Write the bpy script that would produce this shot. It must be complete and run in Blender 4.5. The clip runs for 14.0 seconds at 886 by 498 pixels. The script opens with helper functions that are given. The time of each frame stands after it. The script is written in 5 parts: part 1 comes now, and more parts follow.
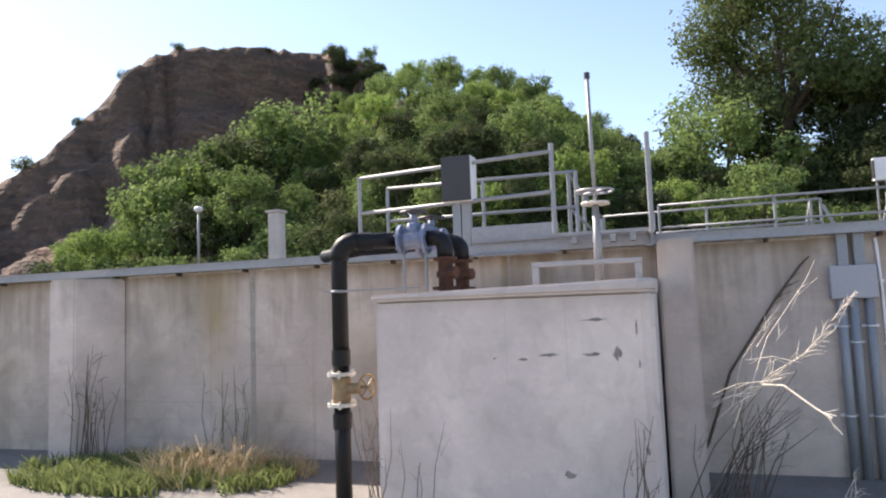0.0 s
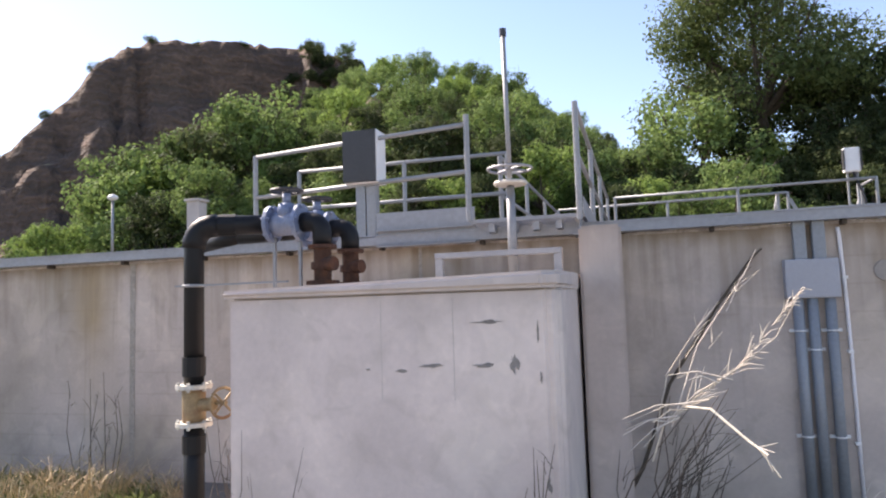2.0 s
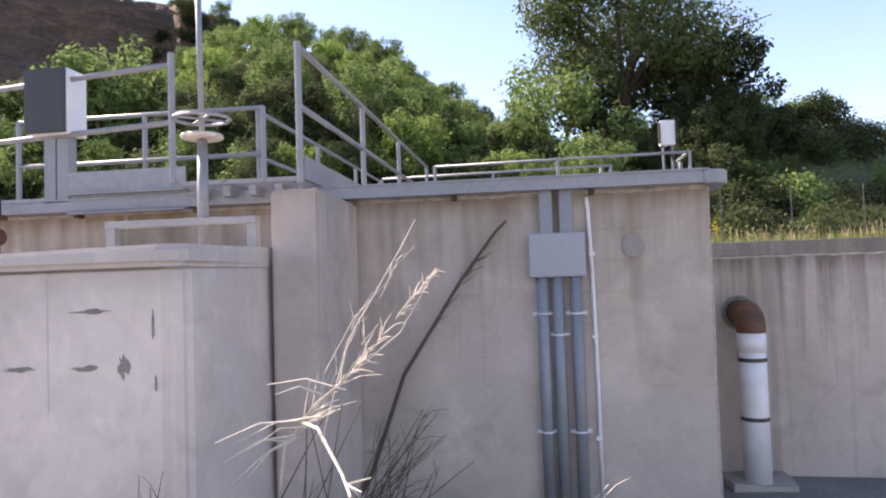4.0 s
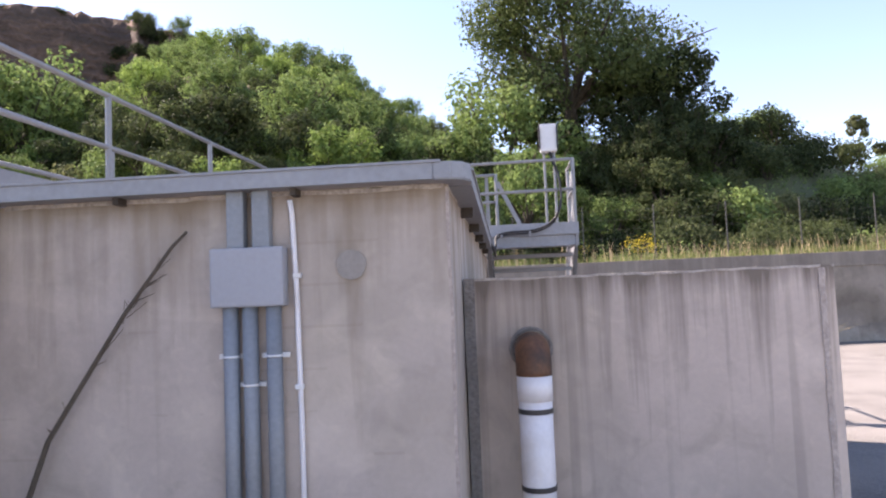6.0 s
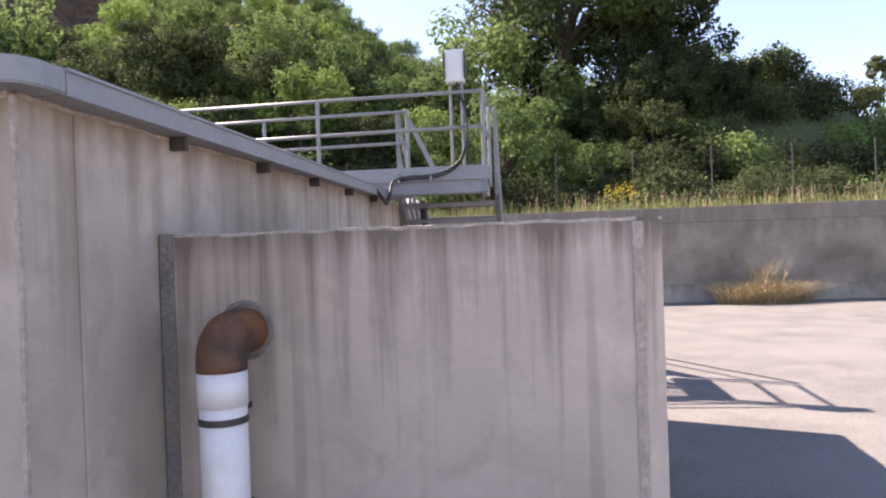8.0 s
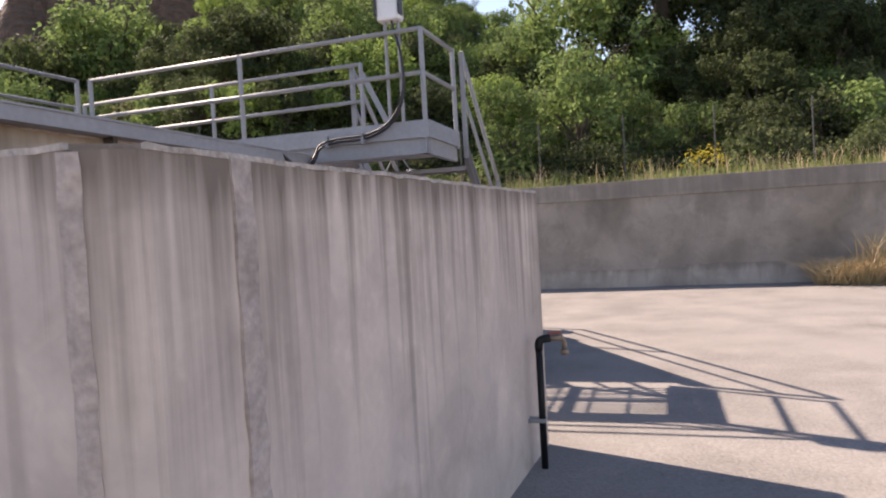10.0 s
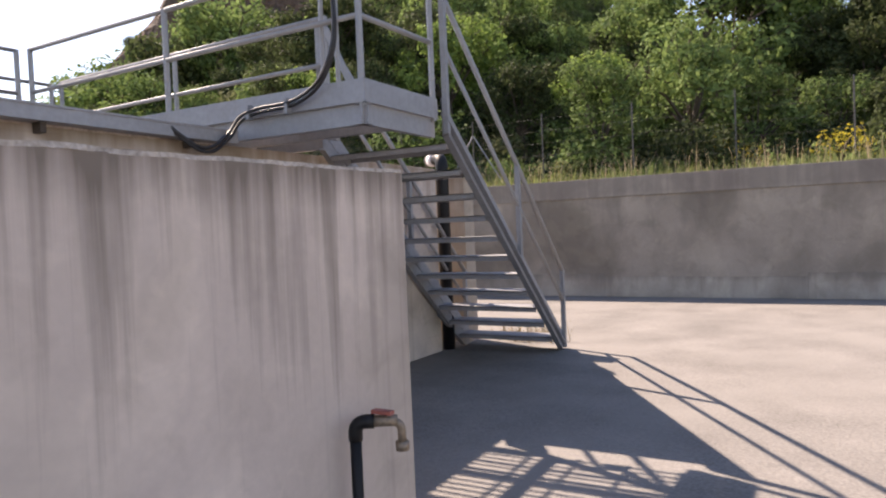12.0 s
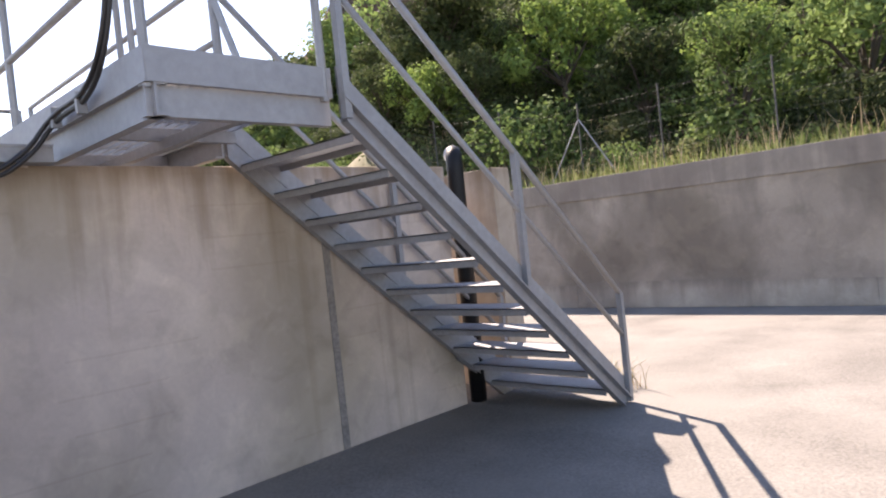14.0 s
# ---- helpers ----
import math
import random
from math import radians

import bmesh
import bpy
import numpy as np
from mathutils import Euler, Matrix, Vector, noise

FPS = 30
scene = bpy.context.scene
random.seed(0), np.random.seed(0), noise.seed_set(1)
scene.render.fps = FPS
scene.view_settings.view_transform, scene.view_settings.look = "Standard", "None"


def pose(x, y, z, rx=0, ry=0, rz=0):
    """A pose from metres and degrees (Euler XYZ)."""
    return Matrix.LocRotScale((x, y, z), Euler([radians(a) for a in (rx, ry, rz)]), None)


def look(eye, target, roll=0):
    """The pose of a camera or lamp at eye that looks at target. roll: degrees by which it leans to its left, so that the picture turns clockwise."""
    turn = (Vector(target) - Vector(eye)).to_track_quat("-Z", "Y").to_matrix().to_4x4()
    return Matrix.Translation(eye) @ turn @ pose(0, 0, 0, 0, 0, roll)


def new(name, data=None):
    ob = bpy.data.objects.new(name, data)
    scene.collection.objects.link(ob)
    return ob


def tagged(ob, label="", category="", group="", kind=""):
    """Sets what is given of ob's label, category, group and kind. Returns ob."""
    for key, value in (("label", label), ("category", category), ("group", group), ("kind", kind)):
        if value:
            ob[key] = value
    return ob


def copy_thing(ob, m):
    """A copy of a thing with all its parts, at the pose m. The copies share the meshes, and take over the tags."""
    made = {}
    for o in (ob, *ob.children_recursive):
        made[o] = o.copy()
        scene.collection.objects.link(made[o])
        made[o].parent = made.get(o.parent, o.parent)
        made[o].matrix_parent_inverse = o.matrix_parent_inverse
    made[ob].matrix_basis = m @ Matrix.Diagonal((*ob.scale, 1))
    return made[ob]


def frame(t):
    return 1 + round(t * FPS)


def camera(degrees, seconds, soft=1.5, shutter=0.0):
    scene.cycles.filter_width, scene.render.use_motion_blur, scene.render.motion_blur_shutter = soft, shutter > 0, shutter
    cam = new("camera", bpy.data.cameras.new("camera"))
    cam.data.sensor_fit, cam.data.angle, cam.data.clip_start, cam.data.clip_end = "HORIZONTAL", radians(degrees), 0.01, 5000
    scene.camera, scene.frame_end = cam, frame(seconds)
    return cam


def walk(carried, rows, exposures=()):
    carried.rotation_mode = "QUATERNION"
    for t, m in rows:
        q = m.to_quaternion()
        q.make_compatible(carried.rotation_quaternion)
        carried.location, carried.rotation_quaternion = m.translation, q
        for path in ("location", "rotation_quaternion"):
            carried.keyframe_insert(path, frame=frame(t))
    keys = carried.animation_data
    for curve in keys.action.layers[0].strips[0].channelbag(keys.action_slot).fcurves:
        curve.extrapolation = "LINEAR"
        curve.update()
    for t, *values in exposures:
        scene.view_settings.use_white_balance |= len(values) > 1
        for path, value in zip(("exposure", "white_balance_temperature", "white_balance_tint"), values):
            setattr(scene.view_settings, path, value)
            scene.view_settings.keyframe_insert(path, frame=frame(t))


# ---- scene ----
cam = camera(65.9, 14.0, soft=2.1)
PATH = [
    (0, (-2.657, -6.921, 1.623), (-3.248, -5.018, 1.794), -2.1),
    (0.5, (-2.578, -6.636, 1.614), (-3.242, -4.76, 1.81), -1.0),
    (1, (-2.514, -6.351, 1.598), (-3.162, -4.465, 1.752), -0.4),
    (1.5, (-2.44, -6.052, 1.612), (-2.989, -4.137, 1.792), -2.1),
    (2, (-2.255, -5.758, 1.59), (-2.799, -3.841, 1.76), -1.8),
    (2.5, (-2.039, -5.499, 1.599), (-2.592, -3.58, 1.714), -1.1),
    (3, (-1.73, -5.255, 1.61), (-2.081, -3.288, 1.702), -1.7),
    (3.2, (-1.659, -5.148, 1.615), (-1.944, -3.171, 1.714), -2.2),
    (5.3, (-0.198, -3.793, 1.577), (-0.396, -1.803, 1.581), -1.6),
    (5.5, (-0.07, -3.657, 1.607), (-0.17, -1.659, 1.601), -1.6),
    (6, (0.262, -3.359, 1.598), (0.087, -1.371, 1.73), -2.3),
    (6.5, (0.585, -3.083, 1.591), (0.305, -1.107, 1.724), -2.3),
    (7, (0.942, -2.756, 1.601), (0.728, -0.769, 1.682), -2.6),
    (7.5, (1.307, -2.427, 1.592), (1.105, -0.438, 1.655), -2.5),
    (8, (1.634, -2.048, 1.6), (1.398, -0.062, 1.585), -2.0),
    (8.2, (1.819, -1.906, 1.591), (1.563, 0.077, 1.566), -2.9),
    (10.5, (3.448, 0.209, 1.455), (2.736, 2.076, 1.371), -2.7),
    (11, (3.617, 0.719, 1.452), (2.732, 2.508, 1.329), -2.6),
    (11.5, (3.698, 1.255, 1.444), (2.568, 2.9, 1.316), -2.1),
    (12, (3.916, 1.82, 1.442), (2.95, 3.57, 1.382), -2.4),
    (12.5, (4.036, 2.41, 1.445), (2.917, 4.063, 1.318), -3.1),
    (13, (4.058, 3.033, 1.488), (2.79, 4.576, 1.384), -6.8),
    (13.5, (4.146, 3.669, 1.514), (2.773, 5.123, 1.491), -6.9),
    (14, (4.161, 4.323, 1.509), (2.781, 5.77, 1.477), -6.1),
]
walk(cam, [(t, look(eye, target, roll)) for t, eye, target, roll in PATH], exposures=[(0, 1.4, 7200, 18), (3, 1.5, 7250, 23), (6.5, 1.76, 7200, 27), (8, 1.68, 7350, 27), (11, 1.34, 7950, 25), (14, 1.84, 7700, 23)])

# ---- world and sun ----
SUN_AZ = (-0.934, 0.357)          # horizontal direction towards the sun
SUN_EL = radians(44.5)
world = bpy.data.worlds.new("sky")
scene.world = world
world.use_nodes = True
wn = world.node_tree
sky = wn.nodes.new("ShaderNodeTexSky")
sky.sky_type = "NISHITA"
sky.sun_disc = False
sky.sun_elevation = SUN_EL
sky.sun_rotation = math.atan2(SUN_AZ[0], SUN_AZ[1])
sky.air_density, sky.dust_density, sky.ozone_density = 0.95, 0.25, 2.0
wn.links.new(sky.outputs[0], wn.nodes["Background"].inputs[0])
wn.nodes["Background"].inputs[1].default_value = 0.115
lamp = bpy.data.lights.new("sun", "SUN")
lamp.energy, lamp.angle, lamp.color = 4.8, radians(0.55), (1.0, 0.95, 0.87)
sun = new("sun", lamp)
sun.matrix_world = look((0, 0, 60), (0 - SUN_AZ[0] * 10 * math.cos(SUN_EL), 0 - SUN_AZ[1] * 10 * math.cos(SUN_EL), 60 - 10 * math.sin(SUN_EL)))

# ---- materials ----
def mat(name, base, rough=0.8, metal=0.0, vary=0.12, scale=6.0, fine=60.0, bump=0.15, stretch=(1, 1, 1), tint=None, blotch=0.0, per_object=0.0, per_island=0.0, spec=0.5, grain=1.0):
    """A node material: base colour with two scales of variation, stains of a second tint, and fine relief."""
    m = bpy.data.materials.new(name)
    m.use_nodes = True
    nt = m.node_tree
    b = nt.nodes["Principled BSDF"]
    b.inputs["Roughness"].default_value, b.inputs["Metallic"].default_value = rough, metal
    b.inputs["Specular IOR Level"].default_value = spec
    geo = nt.nodes.new("ShaderNodeNewGeometry")
    mp = nt.nodes.new("ShaderNodeMapping")
    mp.inputs["Scale"].default_value = stretch
    nt.links.new(geo.outputs["Position"], mp.inputs["Vector"])
    n1 = nt.nodes.new("ShaderNodeTexNoise")
    n1.inputs["Scale"].default_value, n1.inputs["Detail"].default_value = scale, 5
    n2 = nt.nodes.new("ShaderNodeTexNoise")
    n2.inputs["Scale"].default_value, n2.inputs["Detail"].default_value = fine, 4
    nt.links.new(mp.outputs[0], n1.inputs["Vector"])
    nt.links.new(geo.outputs["Position"], n2.inputs["Vector"])
    soft = nt.nodes.new("ShaderNodeMapRange")
    for i, v in enumerate((0, 1, 0.5 - 0.5 * grain, 0.5 + 0.5 * grain)):
        soft.inputs[i + 1].default_value = v
    nt.links.new(n2.outputs[0], soft.inputs[0])
    add = nt.nodes.new("ShaderNodeMath")
    add.operation = "ADD"
    nt.links.new(n1.outputs[0], add.inputs[0])
    nt.links.new(soft.outputs[0], add.inputs[1])
    mr = nt.nodes.new("ShaderNodeMapRange")
    for i, v in enumerate((0.65, 1.35, 1 - vary, 1 + vary)):
        mr.inputs[i + 1].default_value = v
    nt.links.new(add.outputs[0], mr.inputs[0])
    hsv = nt.nodes.new("ShaderNodeHueSaturation")
    hsv.inputs["Color"].default_value = (*base, 1)
    nt.links.new(mr.outputs[0], hsv.inputs["Value"])
    out = hsv.outputs[0]
    if tint:
        n3 = nt.nodes.new("ShaderNodeTexNoise")
        n3.inputs["Scale"].default_value, n3.inputs["Detail"].default_value = scale * 0.45, 6
        nt.links.new(mp.outputs[0], n3.inputs["Vector"])
        r3 = nt.nodes.new("ShaderNodeMapRange")
        for i, v in enumerate((0.62 - 0.25 * blotch, 0.8 - 0.2 * blotch, 0, 0.9)):
            r3.inputs[i + 1].default_value = v
        nt.links.new(n3.outputs[0], r3.inputs[0])
        mx = nt.nodes.new("ShaderNodeMix")
        mx.data_type = "RGBA"
        nt.links.new(r3.outputs[0], mx.inputs[0])
        nt.links.new(out, mx.inputs[6])
        mx.inputs[7].default_value = (*tint, 1)
        out = mx.outputs[2]
    for source, amount in (("obj", per_object), ("isl", per_island)):
        if amount:
            if source == "obj":
                rnd = nt.nodes.new("ShaderNodeObjectInfo").outputs["Random"]
            else:
                rnd = geo.outputs["Random Per Island"]
            r4 = nt.nodes.new("ShaderNodeMapRange")
            for i, v in enumerate((0, 1, 1 - amount, 1 + amount)):
                r4.inputs[i + 1].default_value = v
            nt.links.new(rnd, r4.inputs[0])
            h4 = nt.nodes.new("ShaderNodeHueSaturation")
            nt.links.new(out, h4.inputs["Color"])
            nt.links.new(r4.outputs[0], h4.inputs["Value"])
            r5 = nt.nodes.new("ShaderNodeMapRange")
            for i, v in enumerate((0, 1, 0.5 + 0.06 * amount, 0.5 - 0.06 * amount)):
                r5.inputs[i + 1].default_value = v
            nt.links.new(rnd, r5.inputs[0])
            nt.links.new(r5.outputs[0], h4.inputs["Hue"])
            out = h4.outputs[0]
    nt.links.new(out, b.inputs["Base Color"])
    if bump:
        bp = nt.nodes.new("ShaderNodeBump")
        bp.inputs["Strength"].default_value, bp.inputs["Distance"].default_value = bump, 0.02
        nt.links.new(add.outputs[0], bp.inputs["Height"])
        nt.links.new(bp.outputs[0], b.inputs["Normal"])
    return m


def concrete(name, base, streak, drip, top, reach, across=14.0, amount=0.75, board=0.0, rust=None):
    """Weathered concrete: cloudy cement, long run-off streaks and drips that start at the wall's top edge and end ragged."""
    m = mat(name, base, 0.9, 0, 0.17, 1.5, 30.0, 0.1, (1, 1, 0.8), streak, 0.75, spec=0.25, grain=0.35)
    nt = m.node_tree
    b = nt.nodes["Principled BSDF"]
    old = b.inputs["Base Color"].links[0].from_socket
    geo = nt.nodes.new("ShaderNodeNewGeometry")
    mp = nt.nodes.new("ShaderNodeMapping")
    mp.inputs["Scale"].default_value = (across, across, 0.5)
    nt.links.new(geo.outputs["Position"], mp.inputs["Vector"])
    # pale lime clouds and faint mottling of the cement
    for scale, lo, hi, most, gain in ((1.5, 0.50, 0.60, 0.75, 1.17), (3.6, 0.52, 0.70, 0.7, 0.82), (7.5, 0.56, 0.68, 0.5, 1.13)):
        cl = nt.nodes.new("ShaderNodeTexNoise")
        cl.inputs["Scale"].default_value, cl.inputs["Detail"].default_value, cl.inputs["Distortion"].default_value = scale, 4, 0.9
        nt.links.new(geo.outputs["Position"], cl.inputs["Vector"])
        cr = nt.nodes.new("ShaderNodeMapRange")
        for i, v in enumerate((lo, hi, 0, most)):
            cr.inputs[i + 1].default_value = v
        nt.links.new(cl.outputs[0], cr.inputs[0])
        cm = nt.nodes.new("ShaderNodeMix")
        cm.data_type = "RGBA"
        cm.blend_type = "MULTIPLY"
        nt.links.new(cr.outputs[0], cm.inputs[0])
        nt.links.new(old, cm.inputs[6])
        cm.inputs[7].default_value = (gain, gain, gain * 0.98, 1)
        old = cm.outputs[2]
    sep = nt.nodes.new("ShaderNodeSeparateXYZ")
    nt.links.new(geo.outputs["Position"], sep.inputs[0])

    def math_node(op, a, b):
        k = nt.nodes.new("ShaderNodeMath")
        k.operation = op
        for i, v in enumerate((a, b)):
            if isinstance(v, (int, float)):
                k.inputs[i].default_value = v
            else:
                nt.links.new(v, k.inputs[i])
        return k.outputs[0]

    patchy = nt.nodes.new("ShaderNodeTexNoise")
    patchy.inputs["Scale"].default_value, patchy.inputs["Detail"].default_value = 1.1, 5
    nt.links.new(geo.outputs["Position"], patchy.inputs["Vector"])
    if board:
        # lines left by the shutter boards, broken here and there
        saw = math_node("FRACT", math_node("ADD", math_node("DIVIDE", sep.outputs[2], board), math_node("MULTIPLY", patchy.outputs[0], 0.12)), 0)
        line = math_node("MULTIPLY", math_node("LESS_THAN", saw, 0.07), math_node("GREATER_THAN", patchy.outputs[0], 0.54))
        bx = nt.nodes.new("ShaderNodeMix")
        bx.data_type = "RGBA"
        bx.blend_type = "MULTIPLY"
        nt.links.new(math_node("MULTIPLY", line, 0.3), bx.inputs[0])
        nt.links.new(old, bx.inputs[6])
        bx.inputs[7].default_value = (0.8, 0.77, 0.74, 1)
        old = bx.outputs[2]
    if rust:
        # a rusty run-off patch at one place of the wall
        at, wide, colour = rust
        off = math_node("ABSOLUTE", math_node("SUBTRACT", sep.outputs[0], at), 0)
        near = math_node("MAXIMUM", math_node("SUBTRACT", 1.0, math_node("DIVIDE", off, wide)), 0.0)
        high = math_node("MINIMUM", math_node("MAXIMUM", math_node("SUBTRACT", sep.outputs[2], 0.55), 0.0), 1.0)
        fac = math_node("MULTIPLY", math_node("MULTIPLY", near, high), math_node("MULTIPLY", patchy.outputs[0], 1.1))
        rx = nt.nodes.new("ShaderNodeMix")
        rx.data_type = "RGBA"
        nt.links.new(fac, rx.inputs[0])
        nt.links.new(old, rx.inputs[6])
        rx.inputs[7].default_value = (*colour, 1)
        old = rx.outputs[2]
    # a few thin long runs
    tp = nt.nodes.new("ShaderNodeMapping")
    tp.inputs["Scale"].default_value = (across * 0.9, across * 0.9, 0.12)
    tp.inputs["Location"].default_value = (3.1, 1.7, 0.4)
    nt.links.new(geo.outputs["Position"], tp.inputs["Vector"])
    tn = nt.nodes.new("ShaderNodeTexNoise")
    tn.inputs["Scale"].default_value, tn.inputs["Detail"].default_value = 1.0, 3
    nt.links.new(tp.outputs[0], tn.inputs["Vector"])
    tr = nt.nodes.new("ShaderNodeMapRange")
    for i, v in enumerate((0.63, 0.72, 0, 0.26)):
        tr.inputs[i + 1].default_value = v
    nt.links.new(tn.outputs[0], tr.inputs[0])
    tm = nt.nodes.new("ShaderNodeMix")
    tm.data_type = "RGBA"
    nt.links.new(tr.outputs[0], tm.inputs[0])
    nt.links.new(old, tm.inputs[6])
    tm.inputs[7].default_value = (*drip, 1)
    old = tm.outputs[2]
    n = nt.nodes.new("ShaderNodeTexNoise")
    n.inputs["Scale"].default_value, n.inputs["Detail"].default_value = 1.0, 5
    n.inputs["Roughness"].default_value = 0.55
    nt.links.new(mp.outputs[0], n.inputs["Vector"])
    fall = nt.nodes.new("ShaderNodeMapRange")
    for i, v in enumerate((top - reach, top, 0.0, 0.30)):
        fall.inputs[i + 1].default_value = v
    nt.links.new(sep.outputs[2], fall.inputs[0])
    rim = nt.nodes.new("ShaderNodeMapRange")
    for i, v in enumerate((top - 0.16, top - 0.02, 0.0, 0.16)):
        rim.inputs[i + 1].default_value = v
    nt.links.new(sep.outputs[2], rim.inputs[0])
    both = nt.nodes.new("ShaderNodeMath")
    nt.links.new(fall.outputs[0], both.inputs[0])
    nt.links.new(rim.outputs[0], both.inputs[1])
    s = nt.nodes.new("ShaderNodeMath")
    nt.links.new(n.outputs[0], s.inputs[0])
    nt.links.new(both.outputs[0], s.inputs[1])
    mr = nt.nodes.new("ShaderNodeMapRange")
    for i, v in enumerate((0.66, 0.98, 0, amount)):
        mr.inputs[i + 1].default_value = v
    nt.links.new(s.outputs[0], mr.inputs[0])
    mx = nt.nodes.new("ShaderNodeMix")
    mx.data_type = "RGBA"
    nt.links.new(mr.outputs[0], mx.inputs[0])
    nt.links.new(old, mx.inputs[6])
    mx.inputs[7].default_value = (*drip, 1)
    nt.links.new(mx.outputs[2], b.inputs["Base Color"])
    return m


def leaf_mat(name, base, light, vary=0.45):
    """Leaves: hue and lightness differ from leaf to leaf; some light passes through."""
    m = bpy.data.materials.new(name)
    m.use_nodes = True
    nt = m.node_tree
    b = nt.nodes["Principled BSDF"]
    geo = nt.nodes.new("ShaderNodeNewGeometry")
    obi = nt.nodes.new("ShaderNodeObjectInfo")
    n = nt.nodes.new("ShaderNodeTexNoise")
    n.inputs["Scale"].default_value = 0.5
    nt.links.new(geo.outputs["Position"], n.inputs["Vector"])
    ad = nt.nodes.new("ShaderNodeMath")
    nt.links.new(geo.outputs["Random Per Island"], ad.inputs[0])
    nt.links.new(n.outputs[0], ad.inputs[1])
    ad2 = nt.nodes.new("ShaderNodeMath")
    nt.links.new(ad.outputs[0], ad2.inputs[0])
    nt.links.new(obi.outputs["Random"], ad2.inputs[1])
    mr = nt.nodes.new("ShaderNodeMapRange")
    for i, v in enumerate((0.5, 2.3, 0, 1)):
        mr.inputs[i + 1].default_value = v
    nt.links.new(ad2.outputs[0], mr.inputs[0])
    mx = nt.nodes.new("ShaderNodeMix")
    mx.data_type = "RGBA"
    nt.links.new(mr.outputs[0], mx.inputs[0])
    mx.inputs[6].default_value, mx.inputs[7].default_value = (*base, 1), (*light, 1)
    nt.links.new(mx.outputs[2], b.inputs["Base Color"])
    b.inputs["Roughness"].default_value = 0.75
    b.inputs["Specular IOR Level"].default_value = 0.1
    tr = nt.nodes.new("ShaderNodeBsdfTranslucent")
    nt.links.new(mx.outputs[2], tr.inputs[0])
    ms = nt.nodes.new("ShaderNodeMixShader")
    ms.inputs[0].default_value = 0.36
    nt.links.new(b.outputs[0], ms.inputs[1])
    nt.links.new(tr.outputs[0], ms.inputs[2])
    nt.links.new(ms.outputs[0], nt.nodes["Material Output"].inputs[0])
    return m


M_TANK = concrete("tank concrete", (0.488, 0.415, 0.368), (0.32, 0.27, 0.215), (0.20, 0.145, 0.095), 2.15, 1.1, 5.5, 0.75, 0.21, (-7.62, 0.38, (0.40, 0.29, 0.16)))
M_BOX = concrete("chamber concrete", (0.532, 0.44, 0.388), (0.37, 0.312, 0.268), (0.175, 0.14, 0.115), 1.69, 1.25, 12.0, 0.95)
M_CHEST = concrete("plastered concrete", (0.562, 0.482, 0.45), (0.50, 0.455, 0.415), (0.33, 0.30, 0.28), 1.72, 0.6, 4.0, 0.35)
M_PILLAR = concrete("pale buttress concrete", (0.52, 0.446, 0.405), (0.41, 0.345, 0.305), (0.26, 0.215, 0.175), 2.13, 0.7, 6.0, 0.45)
M_EDGE = mat("crumbled cement edge", (0.41, 0.36, 0.32), 0.95, 0, 0.4, 12, 60, 0.5)
M_RET = concrete("retaining concrete", (0.275, 0.24, 0.205), (0.15, 0.128, 0.105), (0.12, 0.105, 0.09), 2.25, 1.4, 2.2, 0.85)
M_RET_LOW = concrete("pale footing concrete", (0.36, 0.325, 0.28), (0.2, 0.17, 0.145), (0.15, 0.13, 0.11), 0.45, 0.5, 4.0, 0.7)
M_RET_TOP = concrete("coping concrete", (0.27, 0.24, 0.205), (0.2, 0.17, 0.15), (0.13, 0.11, 0.10), 2.0, 0.5, 6.0, 0.5)
M_JOINT = mat("cement joint", (0.33, 0.295, 0.255), 0.9, 0, 0.25, 5, 40, 0.6)
M_PATCH = mat("grey cement patch", (0.3, 0.268, 0.24), 0.92, 0, 0.12, 9, 50, 0.08)
M_CRUMB = mat("crumbled cement corner", (0.40, 0.332, 0.295), 0.92, 0, 0.3, 9, 45, 0.3)
M_IRON = mat("blackened iron", (0.075, 0.06, 0.048), 0.85, 0.2, 0.3, 14, 70, 0.3)
M_FAINT = mat("hairline crack", (0.44, 0.405, 0.37), 0.9, 0, 0.2, 9, 60, 0.2)
M_STAIN = mat("stained cement", (0.22, 0.2, 0.185), 0.9, 0, 0.3, 5, 40, 0.6)
M_GALV = mat("galvanised steel", (0.29, 0.295, 0.31), 0.58, 0.35, 0.14, 3, 25, 0.03, tint=(0.25, 0.25, 0.27), blotch=0.3)
M_RAIL = mat("galvanised tube", (0.265, 0.27, 0.28), 0.55, 0.35, 0.12, 4, 30, 0.03)
M_BLACK = mat("black polyethylene", (0.008, 0.008, 0.009), 0.5, 0, 0.2, 6, 60, 0.03, spec=0.25)
M_CABLE = mat("black cable", (0.015, 0.015, 0.017), 0.5, 0, 0.2, 6, 60, 0.02)
M_RUST = mat("rusty iron", (0.07, 0.032, 0.02), 0.9, 0.2, 0.4, 14, 70, 0.5, tint=(0.16, 0.06, 0.025), blotch=0.5)
M_VALVE = mat("blue-grey painted iron", (0.16, 0.20, 0.30), 0.5, 0.2, 0.25, 12, 60, 0.1, tint=(0.28, 0.28, 0.30), blotch=0.6)
M_BRASS = mat("weathered yellow valve paint", (0.25, 0.175, 0.09), 0.6, 0.1, 0.3, 18, 70, 0.15, tint=(0.2, 0.1, 0.05), blotch=0.5)
M_FLANGE = mat("pale flange", (0.55, 0.52, 0.46), 0.6, 0.2, 0.25, 16, 70, 0.1)
